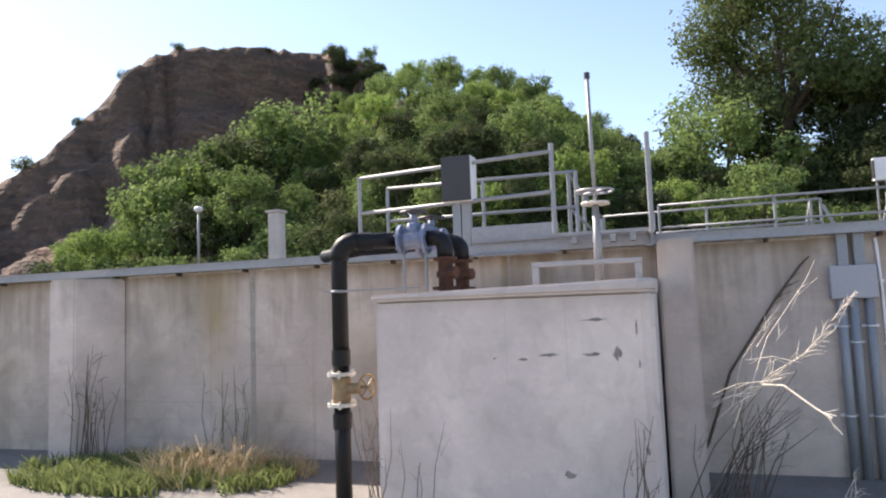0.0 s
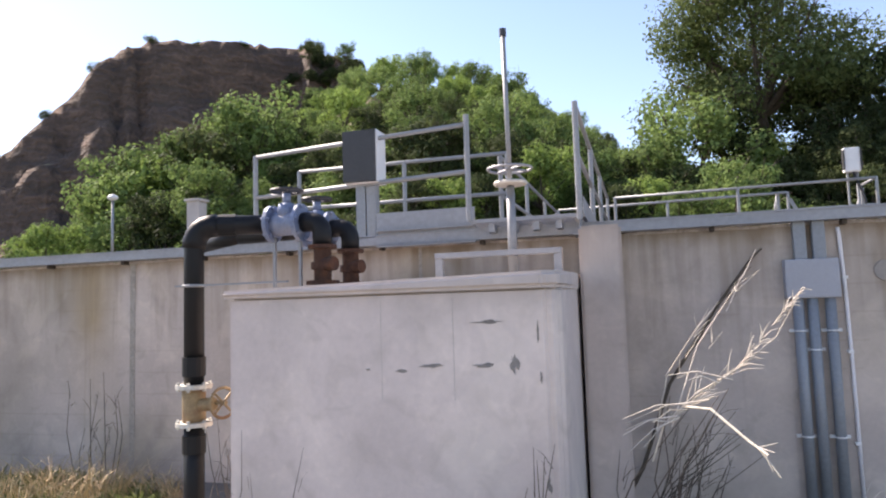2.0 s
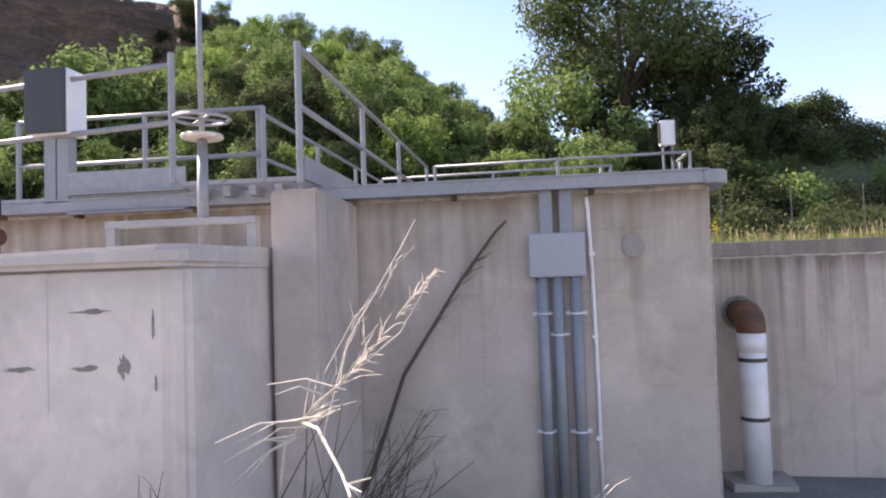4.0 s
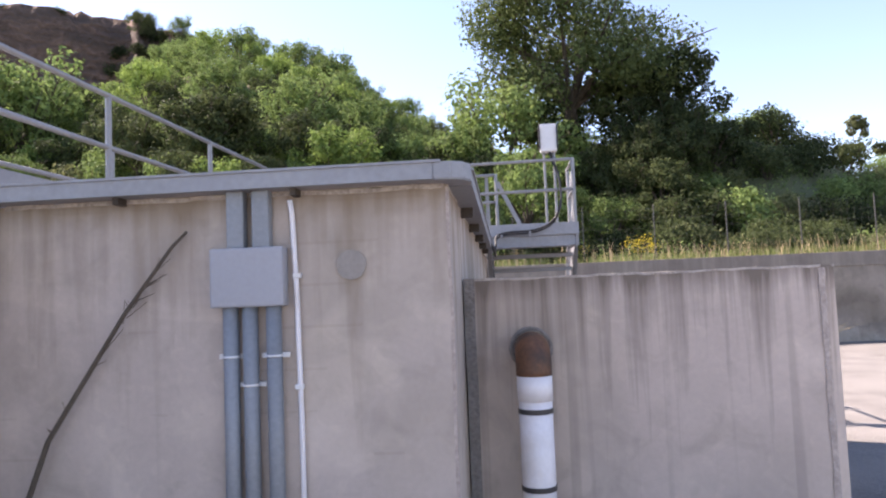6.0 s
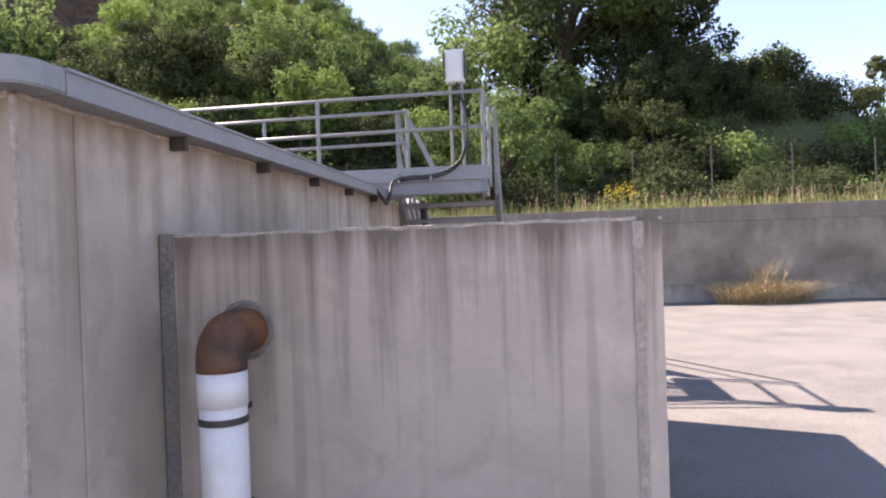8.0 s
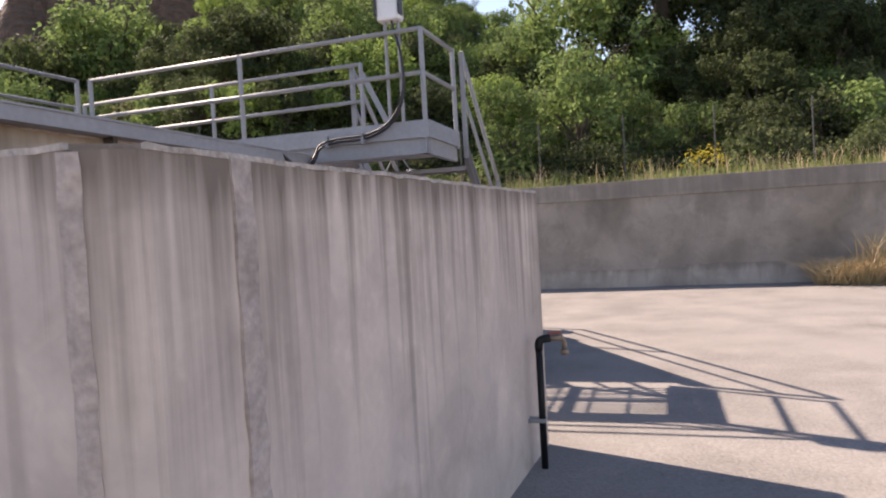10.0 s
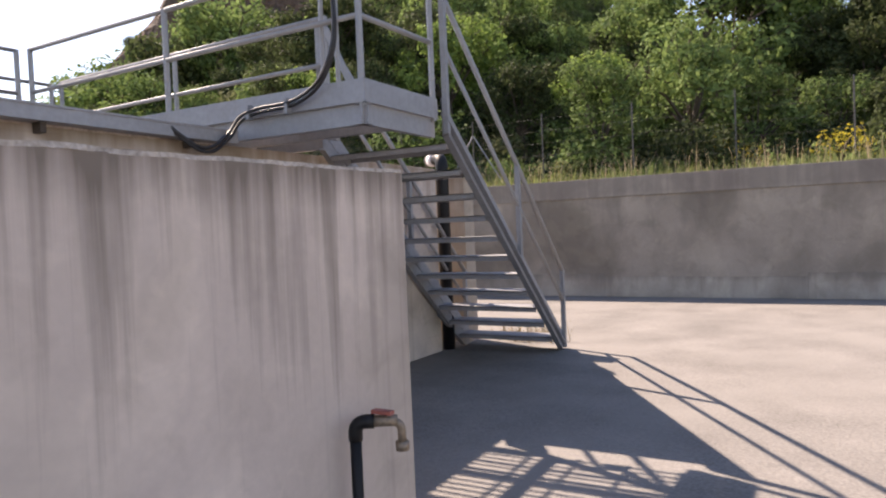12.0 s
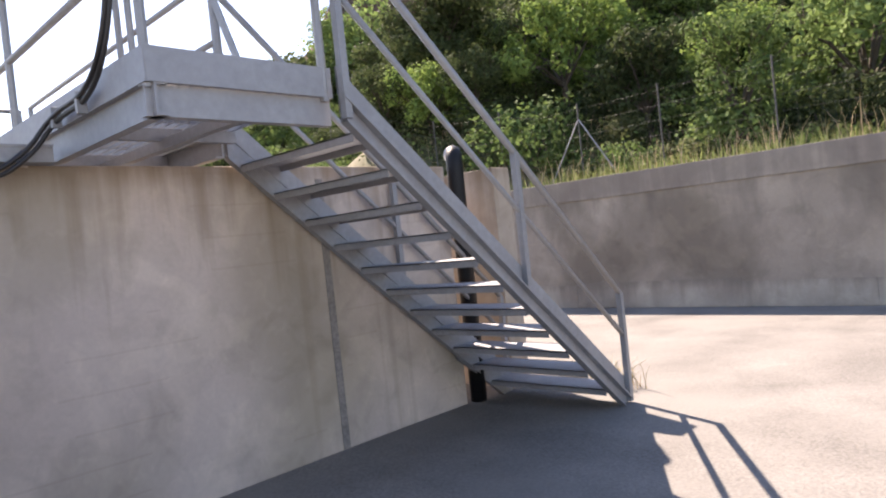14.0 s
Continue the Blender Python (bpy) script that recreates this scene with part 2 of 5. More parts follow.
M_CONDUIT = mat("blue-grey conduit", (0.235, 0.252, 0.272), 0.55, 0.1, 0.14, 5, 40, 0.05, (1, 1, 0.2))
M_PLATE = mat("grey plastic enclosure", (0.33, 0.335, 0.365), 0.5, 0, 0.06, 4, 40, 0.02)
M_WHITE = mat("white pvc", (0.72, 0.70, 0.72), 0.4, 0, 0.06, 5, 40, 0.02, tint=(0.55, 0.5, 0.46), blotch=0.2)
M_OFFWHITE = mat("white enclosure", (0.7, 0.7, 0.7), 0.4, 0, 0.06, 6, 50, 0.02)
M_DARK = mat("dark grey front", (0.035, 0.033, 0.034), 0.45, 0, 0.2, 5, 50, 0.03)
M_ORANGE = mat("rust-brown pvc elbow", (0.20, 0.085, 0.038), 0.65, 0, 0.4, 9, 50, 0.1, tint=(0.035, 0.024, 0.02), blotch=0.85)
M_RED = mat("red tap lever", (0.32, 0.09, 0.07), 0.6, 0, 0.2, 20, 70, 0.05)
M_TAP = mat("corroded brass tap", (0.25, 0.19, 0.14), 0.5, 0.5, 0.3, 20, 80, 0.15)
M_GROUND = mat("hill soil", (0.16, 0.13, 0.075), 0.95, 0, 0.3, 0.25, 3, 0.5, tint=(0.07, 0.085, 0.03), blotch=0.9)
M_ROCK = mat("brown cliff earth", (0.125, 0.08, 0.058), 0.95, 0, 0.55, 0.42, 1.6, 1.0, (1, 1, 4.0), (0.075, 0.054, 0.042), 0.75)
M_ROCK.node_tree.nodes["Bump"].inputs["Distance"].default_value = 0.7
M_YARD = mat("worn asphalt", (0.184, 0.175, 0.163), 0.92, 0, 0.34, 1.3, 55, 0.4, tint=(0.212, 0.202, 0.188), blotch=0.6, spec=0.2)
M_WATER = mat("dark tank water", (0.03, 0.035, 0.025), 0.08, 0, 0.1, 2, 20, 0.03)
M_BARK = mat("bark", (0.075, 0.06, 0.045), 0.95, 0, 0.3, 8, 40, 0.6)
M_WIRE = mat("dull fence wire", (0.08, 0.08, 0.075), 0.7, 0.3, 0.2, 8, 50, 0)
M_DEAD = mat("dry stalks", (0.34, 0.27, 0.19), 0.9, 0, 0.25, 20, 80, 0, per_island=0.3)
M_TWIG = mat("dark dry twigs", (0.10, 0.078, 0.06), 0.9, 0, 0.25, 20, 80, 0, per_island=0.3)
M_PALE = mat("bleached twigs", (0.52, 0.465, 0.4), 0.9, 0, 0.2, 20, 80, 0, per_island=0.2)
M_STRAW = mat("dry straw", (0.41, 0.325, 0.19), 0.9, 0, 0.3, 20, 80, 0, per_island=0.35)
M_LEAF = leaf_mat("oak leaves", (0.057, 0.093, 0.03), (0.212, 0.3, 0.1))
# evergreen green, kept dark enough to carry the bank's shade as well
M_LEAF_DK = leaf_mat("dark evergreen and shade-toned leaves", (0.021, 0.032, 0.015), (0.085, 0.11, 0.044))
M_LEAF_OAK = leaf_mat("dull oak leaves", (0.032, 0.05, 0.02), (0.13, 0.17, 0.065))
M_LEAF_LT = leaf_mat("bright spring leaves", (0.1, 0.16, 0.042), (0.29, 0.40, 0.11))
M_LEAF_GR = leaf_mat("grey-green scrub leaves", (0.055, 0.07, 0.032), (0.17, 0.19, 0.085))
M_GRASS = leaf_mat("grass", (0.08, 0.11, 0.035), (0.26, 0.30, 0.115))
M_YELLOW = leaf_mat("yellow broom flowers", (0.36, 0.3, 0.03), (0.5, 0.43, 0.06))

# ---- builders ----
BASE = {}


def thing(name, at, label, category, group="", kind=""):
    ob = new(name)
    ob.empty_display_size = 0.2
    ob.location = at
    BASE[ob] = Vector(at)
    return tagged(ob, label, category, group, kind)


def part(name, bm, material, parent=None, label="", smooth=False):
    """One mesh object from a bmesh in world metres, under a thing or a part."""
    if not isinstance(bm, bpy.types.Mesh):
        me = bpy.data.meshes.new(name)
        if parent is not None:
            bmesh.ops.translate(bm, vec=-BASE[parent], verts=bm.verts)
        bm.to_mesh(me)
        bm.free()
        if smooth:
            me.shade_smooth()
        me.materials.append(material)
    else:
        me = bm
    ob = new(name, me)
    if parent is not None:
        ob.parent = parent
        BASE[ob] = BASE[parent]
    else:
        BASE[ob] = Vector((0, 0, 0))
    if label:
        ob["label"] = label
    return ob


def setting(name, bm, material, label, category, smooth=False):
    return tagged(part(name, bm, material, None, "", smooth), label, category, kind="structure")


def box(bm, x0, x1, y0, y1, z0, z1, bevel=0.0):
    r = bmesh.ops.create_cube(bm, size=1.0)
    vs = r["verts"]
    for v in vs:
        v.co = ((x0 + x1) / 2 + v.co.x * (x1 - x0), (y0 + y1) / 2 + v.co.y * (y1 - y0), (z0 + z1) / 2 + v.co.z * (z1 - z0))
    if bevel:
        es = list({e for v in vs for e in v.link_edges})
        bmesh.ops.bevel(bm, geom=es, offset=bevel, segments=2, affect="EDGES", profile=0.6)
    return bm


def cube(x0, x1, y0, y1, z0, z1, bevel=0.0):
    return box(bmesh.new(), x0, x1, y0, y1, z0, z1, bevel)


def prism(bm, outline, z0, z1, bevel=0.0):
    """An upright prism over a plan outline (anticlockwise); z1 may be one height for each corner."""
    tops = z1 if isinstance(z1, (list, tuple)) else [z1] * len(outline)
    lo = [bm.verts.new((x, y, z0)) for x, y in outline]
    hi = [bm.verts.new((x, y, z)) for (x, y), z in zip(outline, tops)]
    n = len(outline)
    fs = [bm.faces.new(lo[::-1]), bm.faces.new(hi)]
    fs += [bm.faces.new((lo[i], lo[(i + 1) % n], hi[(i + 1) % n], hi[i])) for i in range(n)]
    if bevel:
        bmesh.ops.bevel(bm, geom=list({e for f in fs for e in f.edges}), offset=bevel, segments=2, affect="EDGES")
    return bm


def tube(bm, pts, r, seg=10, close=True, taper=1.0):
    """A round tube along a polyline."""
    pts = [Vector(p) for p in pts]
    rings = []
    side = None
    for i, p in enumerate(pts):
        d = (pts[min(i + 1, len(pts) - 1)] - pts[max(i - 1, 0)]).normalized()
        if side is None:
            side = d.cross(Vector((0, 0, 1)) if abs(d.z) < 0.9 else Vector((1, 0, 0))).normalized()
        side = (side - d * side.dot(d)).normalized()
        up = d.cross(side)
        k = r * (1 + (taper - 1) * i / max(1, len(pts) - 1))
        rings.append([bm.verts.new(p + (side * math.cos(a) + up * math.sin(a)) * k) for a in (2 * math.pi * j / seg for j in range(seg))])
    for a, b in zip(rings, rings[1:]):
        for j in range(seg):
            bm.faces.new((a[j], a[(j + 1) % seg], b[(j + 1) % seg], b[j]))
    if close:
        bm.faces.new(rings[0][::-1])
        bm.faces.new(rings[-1])
    return bm


def bend(a, b, c, r, n=6):
    """Points of a rounded corner at b between a and c."""
    a, b, c = Vector(a), Vector(b), Vector(c)
    p, q = b + (a - b).normalized() * r, b + (c - b).normalized() * r
    return [p.lerp(b, t).lerp(b.lerp(q, t), t) for t in (i / n for i in range(n + 1))]


def ring(bm, centre, normal, radius, r, seg=20):
    c, n = Vector(centre), Vector(normal).normalized()
    u = n.orthogonal().normalized()
    v = n.cross(u)
    loops = []
    for i in range(seg):
        a = 2 * math.pi * i / seg
        o = u * math.cos(a) + v * math.sin(a)
        loops.append([bm.verts.new(c + o * (radius + r * math.cos(b)) + n * r * math.sin(b)) for b in (2 * math.pi * k / 6 for k in range(6))])
    for i in range(seg):
        a, b = loops[i], loops[(i + 1) % seg]
        for k in range(6):
            bm.faces.new((a[k], b[k], b[(k + 1) % 6], a[(k + 1) % 6]))
    return bm


def disc(bm, centre, normal, radius, thick, seg=20):
    c, n = Vector(centre), Vector(normal).normalized()
    return tube(bm, [c - n * thick / 2, c + n * thick / 2], radius, seg)


def beam(bm, a, b, w, h):
    """A rectangular bar from a to b; w across, h upright."""
    a, b = Vector(a), Vector(b)
    d = (b - a).normalized()
    s = d.cross(Vector((0, 0, 1))).normalized() if abs(d.z) < 0.99 else Vector((1, 0, 0))
    u = s.cross(d)
    q = [s * w / 2 * i + u * h / 2 * j for i, j in ((-1, -1), (1, -1), (1, 1), (-1, 1))]
    lo, hi = [bm.verts.new(a + o) for o in q], [bm.verts.new(b + o) for o in q]
    bm.faces.new(lo[::-1]), bm.faces.new(hi)
    for i in range(4):
        bm.faces.new((lo[i], lo[(i + 1) % 4], hi[(i + 1) % 4], hi[i]))
    return bm


def channel(bm, a, b, h, flange, t=0.012, out=1):
    """A steel channel of C section from a to b with its flanges towards out times the side."""
    a, b = Vector(a), Vector(b)
    d = (b - a).normalized()
    s = d.cross(Vector((0, 0, 1))).normalized()
    u = s.cross(d)
    s = s * out
    k = h / 2
    outline = ((0, -k), (flange, -k), (flange, -k + t), (t, -k + t), (t, k - t), (flange, k - t), (flange, k), (0, k))
    lo, hi = [[bm.verts.new(p + s * x + u * y) for x, y in outline] for p in (a, b)]
    n = len(outline)
    for i in range(n):
        bm.faces.new((lo[i], lo[(i + 1) % n], hi[(i + 1) % n], hi[i]))
    for w in (lo, hi):
        bm.faces.new((w[0], w[1], w[2], w[3])), bm.faces.new((w[0], w[3], w[4], w[7])), bm.faces.new((w[7], w[4], w[5], w[6]))
    bmesh.ops.recalc_face_normals(bm, faces=bm.faces[:])
    return bm


def subdivide_jitter(bm, cuts, amount, keep_z=True):
    bmesh.ops.subdivide_edges(bm, edges=bm.edges[:], cuts=cuts, use_grid_fill=True)
    for v in bm.verts:
        v.co += noise.noise_vector(v.co * 3.1) * amount
    return bm


# ---- ground ----
RIDGE_B = [-100, -60, -55, -52.5, -49.7, -47, -45.5, -43.3, -40.8, -36.9, -31, -25.2, -22, -18, 0, 100]
RIDGE_Z = [4, 9.5, 13.6, 16.3, 21.0, 25.9, 28.2, 32.6, 34.8, 35.4, 36.2, 34.6, 28, 19.5, 7, 5]
MID_B = [-100, -60, -55, -51, -46, -40, -36, -33, -30, -26.5, -22, -18, -14, -11, -8, -5, -2, 5, 15, 30, 100]
MID_Z = [2, 2.5, 3, 3.5, 5.5, 8, 10.5, 12.2, 14.6, 18.0, 19.6, 19.3, 18.2, 16.6, 15.1, 13.4, 11.6, 8.8, 7, 5, 4]
BANK_B = [-100, -45, -30, -20, -10, 0, 5, 14, 18, 22, 25, 28, 34, 45, 100]
BANK_Z = [2, 3, 4.0, 5.2, 6, 6.9, 8.0, 9.2, 9.0, 8.2, 6.8, 5.2, 3.8, 3.0, 2.5]
RET = 14.75                        # face of the retaining wall at the back of the yard


def smooth(a, b, v):
    t = min(1.0, max(0.0, (v - a) / (b - a)))
    return t * t * (3 - 2 * t)


def height(x, y):
    """Height of the land: level yard, raised verge, scrubby bank, wooded hill and the cliff behind."""
    if y < RET + 0.15:
        low = 0.0
    else:
        low = 2.2 + 0.05 * (y - RET - 0.15)
    dx, dy = x, y + 5.0
    r, b = math.hypot(dx, dy), math.degrees(math.atan2(dx, dy))
    if y < RET + 0.15 or abs(b) > 99:
        return low
    low = min(low, 3.2)
    p = Vector((x, y, 0))
    bank = np.interp(b, BANK_B, BANK_Z) * smooth(20.5, 40, r) * (1 - 0.6 * smooth(42, 66, r))
    mid = np.interp(b, MID_B, MID_Z) * min(1.0, max(0.0, (r - 17.0) / 38.0)) ** 0.95 * (1 - 0.5 * smooth(58, 87, r))
    wob = 2.9 * noise.noise(p * 0.1) + 2.0 * noise.noise(Vector((b * 0.55, 0, 0))) + 1.2 * noise.noise(Vector((b * 1.6, r * 0.05, 7)))
    rr = r + wob
    face = 0.40 * smooth(70.5, 77.5, rr) + 0.32 * smooth(79, 83, rr) + 0.28 * smooth(83.5, 87.5, rr)
    gully = 1 + 0.05 * noise.noise(Vector((b * 0.9, 0, 3))) * (1 - smooth(84.5, 88, rr))
    cliff = np.interp(b + 0.6 * noise.noise(p * 0.09), RIDGE_B, RIDGE_Z) * face * gully * (1 - 0.7 * smooth(128, 244, r))
    if r > 64 and b < -21:
        q = Vector((x * 0.19, y * 0.19, 0))
        cliff += (1.5 * noise.noise(q) - 1.3 * abs(noise.noise(q * 2.3)) - 0.6 * abs(noise.noise(q * 5.0))) * smooth(68, 74, rr) * (1 - 0.75 * smooth(84.5, 88.5, rr))
    if b < -20:
        cliff += (0.9 * noise.noise(Vector((b * 0.33, 1, 0))) + 0.5 * noise.noise(Vector((b * 1.1, 5, 0)))) * smooth(81, 87, rr)
    if cliff > 3 and r > 66:
        cliff += 0.75 * noise.noise(Vector((x * 0.03, y * 0.03, cliff * 0.75))) + 0.35 * noise.noise(Vector((x * 0.1, y * 0.1, cliff * 2.1)))
    far = 6.0 * smooth(300, 900, r)
    top = max(low, bank, mid, cliff, far)
    if top > low + 0.3:
        top += 0.5 * noise.noise(p * 0.35) + 0.22 * noise.noise(p * 0.9)
    return top


def land():
    def axis(*spans):
        out = []
        for a, b, step in spans:
            out += list(np.arange(a, b, step))
        return out + [spans[-1][1]]
    xs = axis((-1500, -300, 200), (-300, -96, 12), (-96, 30, 0.85), (30, 70, 4), (70, 300, 30), (300, 1500, 200))
    ys = axis((-1500, -300, 200), (-300, -60, 40), (-60, 12, 6), (12.0, RET + 0.14, 1.3)) + [RET + 0.16] + axis((RET + 0.4, 105, 0.85), (105, 300, 15), (300, 1500, 200))
    verts = [(x, y, height(x, y)) for y in ys for x in xs]
    n = len(xs)
    faces = [(j * n + i, j * n + i + 1, (j + 1) * n + i + 1, (j + 1) * n + i) for j in range(len(ys) - 1) for i in range(n - 1)]
    me = bpy.data.meshes.new("ground")
    me.from_pydata(verts, [], faces)
    me.materials.append(M_GROUND)
    me.materials.append(M_ROCK)
    co = np.array(verts)
    for f in me.polygons:
        c = f.center
        r, b = math.hypot(c.x, c.y + 5), math.degrees(math.atan2(c.x, c.y + 5))
        f.use_smooth = True
        if (r > 66 and b < -24.5 and f.normal.z < 0.93) or (f.normal.z < 0.72 and c.z > 6):
            f.material_index = 1
    ob = new("ground", me)
    return tagged(ob, "brown earth and dry grass of the hills around the yard", "ground", kind="structure")


land()


def yard():
    """Asphalt sheet a few millimetres over the land, gently uneven."""
    xs, ys = np.arange(-30, 30.1, 0.6), np.arange(-20, RET - 0.1, 0.6)
    bm = bmesh.new()
    g = [[bm.verts.new((x, min(y, RET - 0.02), 0.006 + 0.006 * noise.noise((x * 0.7, y * 0.7, 0)) + 0.003)) for x in xs] for y in list(ys) + [RET - 0.02]]
    for r0, r1 in zip(g, g[1:]):
        for i in range(len(xs) - 1):
            bm.faces.new((r0[i], r0[i + 1], r1[i + 1], r1[i]))
    return setting("pavement", bm, M_YARD, "worn sunlit asphalt yard with fine gravel and patches", "pavement", True)


yard()

# ---- tank ----
TOP, END, WEST = 2.145, 8.8, -17.0


def wall_plane(name, x0, x1, y0, y1, z1, label, material=M_TANK):
    return setting(name, cube(x0, x1, y0, y1, -0.05, z1, 0.012), material, label, "wall")


wall_plane("wall_south", WEST, 0.0, 0.0, 0.3, TOP, "tall grey concrete tank wall with run-off streaks")
wall_plane("wall_east", -0.3, 0.0, 0.302, END, TOP - 0.004, "grey concrete tank side wall streaked below its top edge")
wall_plane("wall_north", WEST, -0.302, END - 0.3, END - 0.002, TOP - 0.004, "grey concrete tank back wall")
wall_plane("wall_west", WEST, WEST + 0.3, 0.302, END - 0.302, TOP, "grey concrete tank end wall")
wall_plane("wall_divider", WEST + 0.302, -6.5, 3.3, 3.65, 2.35, "concrete dividing wall inside the tank")
setting("water", cube(WEST + 0.31, -0.31, 0.31, END - 0.31, 0.0, 1.5), M_WATER, "dark still water inside the tank", "water")
wall_plane("wall_annex", -1.9, 0.05, 9.42, 9.68, 2.13, "low grey concrete block behind the metal stair")

# vertical day joints of the pours, as narrow cement strips proud of the face
for i, (x, w) in enumerate(((-7.14, 0.06), (-4.1, 0.03))):
    setting("trim", cube(x - w / 2, x + w / 2, -0.004, 0.002, 0.0, TOP - 0.02), M_JOINT, "dark cement joint in the tank wall", "trim")
setting("trim", cube(-0.002, 0.008, 7.39, 7.45, 0.0, TOP - 0.1), M_STAIN, "dark cement joint in the tank side wall", "trim")
bm = subdivide_jitter(prism(bmesh.new(), [(-0.012, -0.003), (0.004, -0.003), (0.004, 0.013), (-0.012, 0.013)], 0, TOP - 0.01), 6, 0.006)
setting("trim", bm, M_CRUMB, "rough broken edge of the tank corner", "trim")


def buttress(x0, x1, back, y0, label):
    ob = setting("pillar", prism(bmesh.new(), [(x0, y0), (x1, y0), (back, 0.003), (x0, 0.003)], -0.05, TOP - 0.02, 0.02), M_PILLAR, label, "pillar")
    return ob


buttress(-2.64, -2.35, -2.37, -0.95, "grey concrete buttress against the tank wall")
buttress(-9.67, -9.28, -8.93, -0.45, "grey concrete buttress with dry weeds at its foot")


# galvanised gutter channel that caps the walls, with its brackets
def capping():
    cap = thing("wall_capping", (0, 0, TOP), "galvanised steel channel along the top of the tank wall", "capping")
    bm = bmesh.new()
    beam(bm, (WEST, -0.05, 2.195), (-0.06, -0.05, 2.195), 0.16, 0.085)
    beam(bm, (WEST, -0.125, 2.238), (-0.02, -0.125, 2.238), 0.03, 0.012)
    part("south_channel", bm, M_GALV, cap)
    bm = bmesh.new()
    beam(bm, (0.05, 0.1, 2.187), (0.05, 5.6, 2.183), 0.14, 0.085)
    beam(bm, (0.115, 0.1, 2.233), (0.115, 5.6, 2.229), 0.03, 0.012)
    part("east_channel", bm, M_GALV, cap)
    bm = bmesh.new()
    prism(bm, [(-0.06, -0.13), (0.03, -0.13), (0.09, -0.09), (0.12, -0.02), (0.12, 0.1), (-0.02, 0.1), (-0.06, 0.03)], 2.148, 2.236, 0.006)
    part("corner_channel", bm, M_GALV, cap)
    for x in np.arange(-16.4, -0.1, 0.92):
        bm = bmesh.new()
        prism(bm, [(x - 0.016, -0.09), (x + 0.016, -0.09), (x + 0.016, -0.002), (x - 0.016, -0.002)], 2.115, 2.152, 0.003)
        part("bracket", bm, M_IRON, cap, "blackened iron bracket")
    for y in (1.0, 2.05, 3.1, 4.15, 5.2):
        part("bracket", cube(0.003, 0.08, y - 0.018, y + 0.018, 2.08, 2.146, 0.003), M_IRON, cap, "blackened iron bracket")
    return cap


capping()


# ---- low chamber beside the tank ----
def chamber():
    bm = bmesh.new()
    prism(bm, [(0.03, 0.855), (2.09, 0.775), (2.2, 0.86), (2.445, 4.18), (0.03, 4.18)], -0.05, 1.682)
    bmesh.ops.bevel(bm, geom=bm.edges[:], offset=0.012, segments=2, affect="EDGES")
    ob = tagged(part("concrete_chamber", bm, M_BOX), "low grey concrete chamber with dark drip streaks beside the tank", "chamber")
    ob["kind"] = "structure"
    bm = bmesh.new()
    prism(bm, [(2.068, 0.769), (2.094, 0.769), (2.112, 0.786), (2.086, 0.82)], 0.0, 1.667)
    bmesh.ops.subdivide_edges(bm, edges=[e for e in bm.edges if e.calc_length() > 1], cuts=40)
    for v in bm.verts:
        v.co += noise.noise_vector(v.co * 14.0) * 0.006
    setting("trim", bm, M_CRUMB, "crumbled rough corner of the concrete chamber", "trim")
    bm = bmesh.new()
    prism(bm, [(2.215, 1.13), (2.228, 1.13), (2.236, 1.2), (2.222, 1.2)], 0.0, 1.67)
    bmesh.ops.subdivide_edges(bm, edges=[e for e in bm.edges if e.calc_length() > 1], cuts=46)
    for v in bm.verts:
        v.co += noise.noise_vector(v.co * 13.0) * 0.009
    setting("trim", bm, M_CRUMB, "rough crumbled cement strip up the chamber side", "trim")
    bm = bmesh.new()
    prism(bm, [(0.008, 0.849), (0.075, 0.847), (0.075, 0.90), (0.008, 0.90)], 0.0, 1.684)
    subdivide_jitter(bm, 4, 0.006)
    setting("trim", bm, M_STAIN, "dark damp stained edge of the concrete chamber", "trim")


chamber()


def chipped_edge(a, b, size, label):
    """A pale crumbled strip along a top edge."""
    bm = beam(bmesh.new(), a, b, size, size)
    bmesh.ops.subdivide_edges(bm, edges=[e for e in bm.edges if e.calc_length() > 1], cuts=int((Vector(b) - Vector(a)).length * 14))
    for v in bm.verts:
        v.co += noise.noise_vector(v.co * 11.0) * 0.008 + noise.noise_vector(v.co * 2.0) * 0.003
    return setting("trim", bm, M_EDGE, label, "trim")


chipped_edge((0.06, 0.858, 1.674), (2.08, 0.78, 1.675), 0.014, "pale chipped top edge of the concrete chamber")
chipped_edge((2.197, 0.87, 1.674), (2.438, 4.17, 1.675), 0.014, "pale chipped top edge of the concrete chamber side")
chipped_edge((-8.9, 0.006, 2.137), (-2.66, 0.006, 2.137), 0.022, "pale crumbling mortar under the wall capping")
chipped_edge((-2.34, 0.006, 2.137), (-0.02, 0.006, 2.137), 0.022, "pale crumbling mortar under the wall capping")
chipped_edge((-0.006, 0.03, 2.135), (-0.006, 5.5, 2.135), 0.016, "pale crumbling mortar under the side capping")


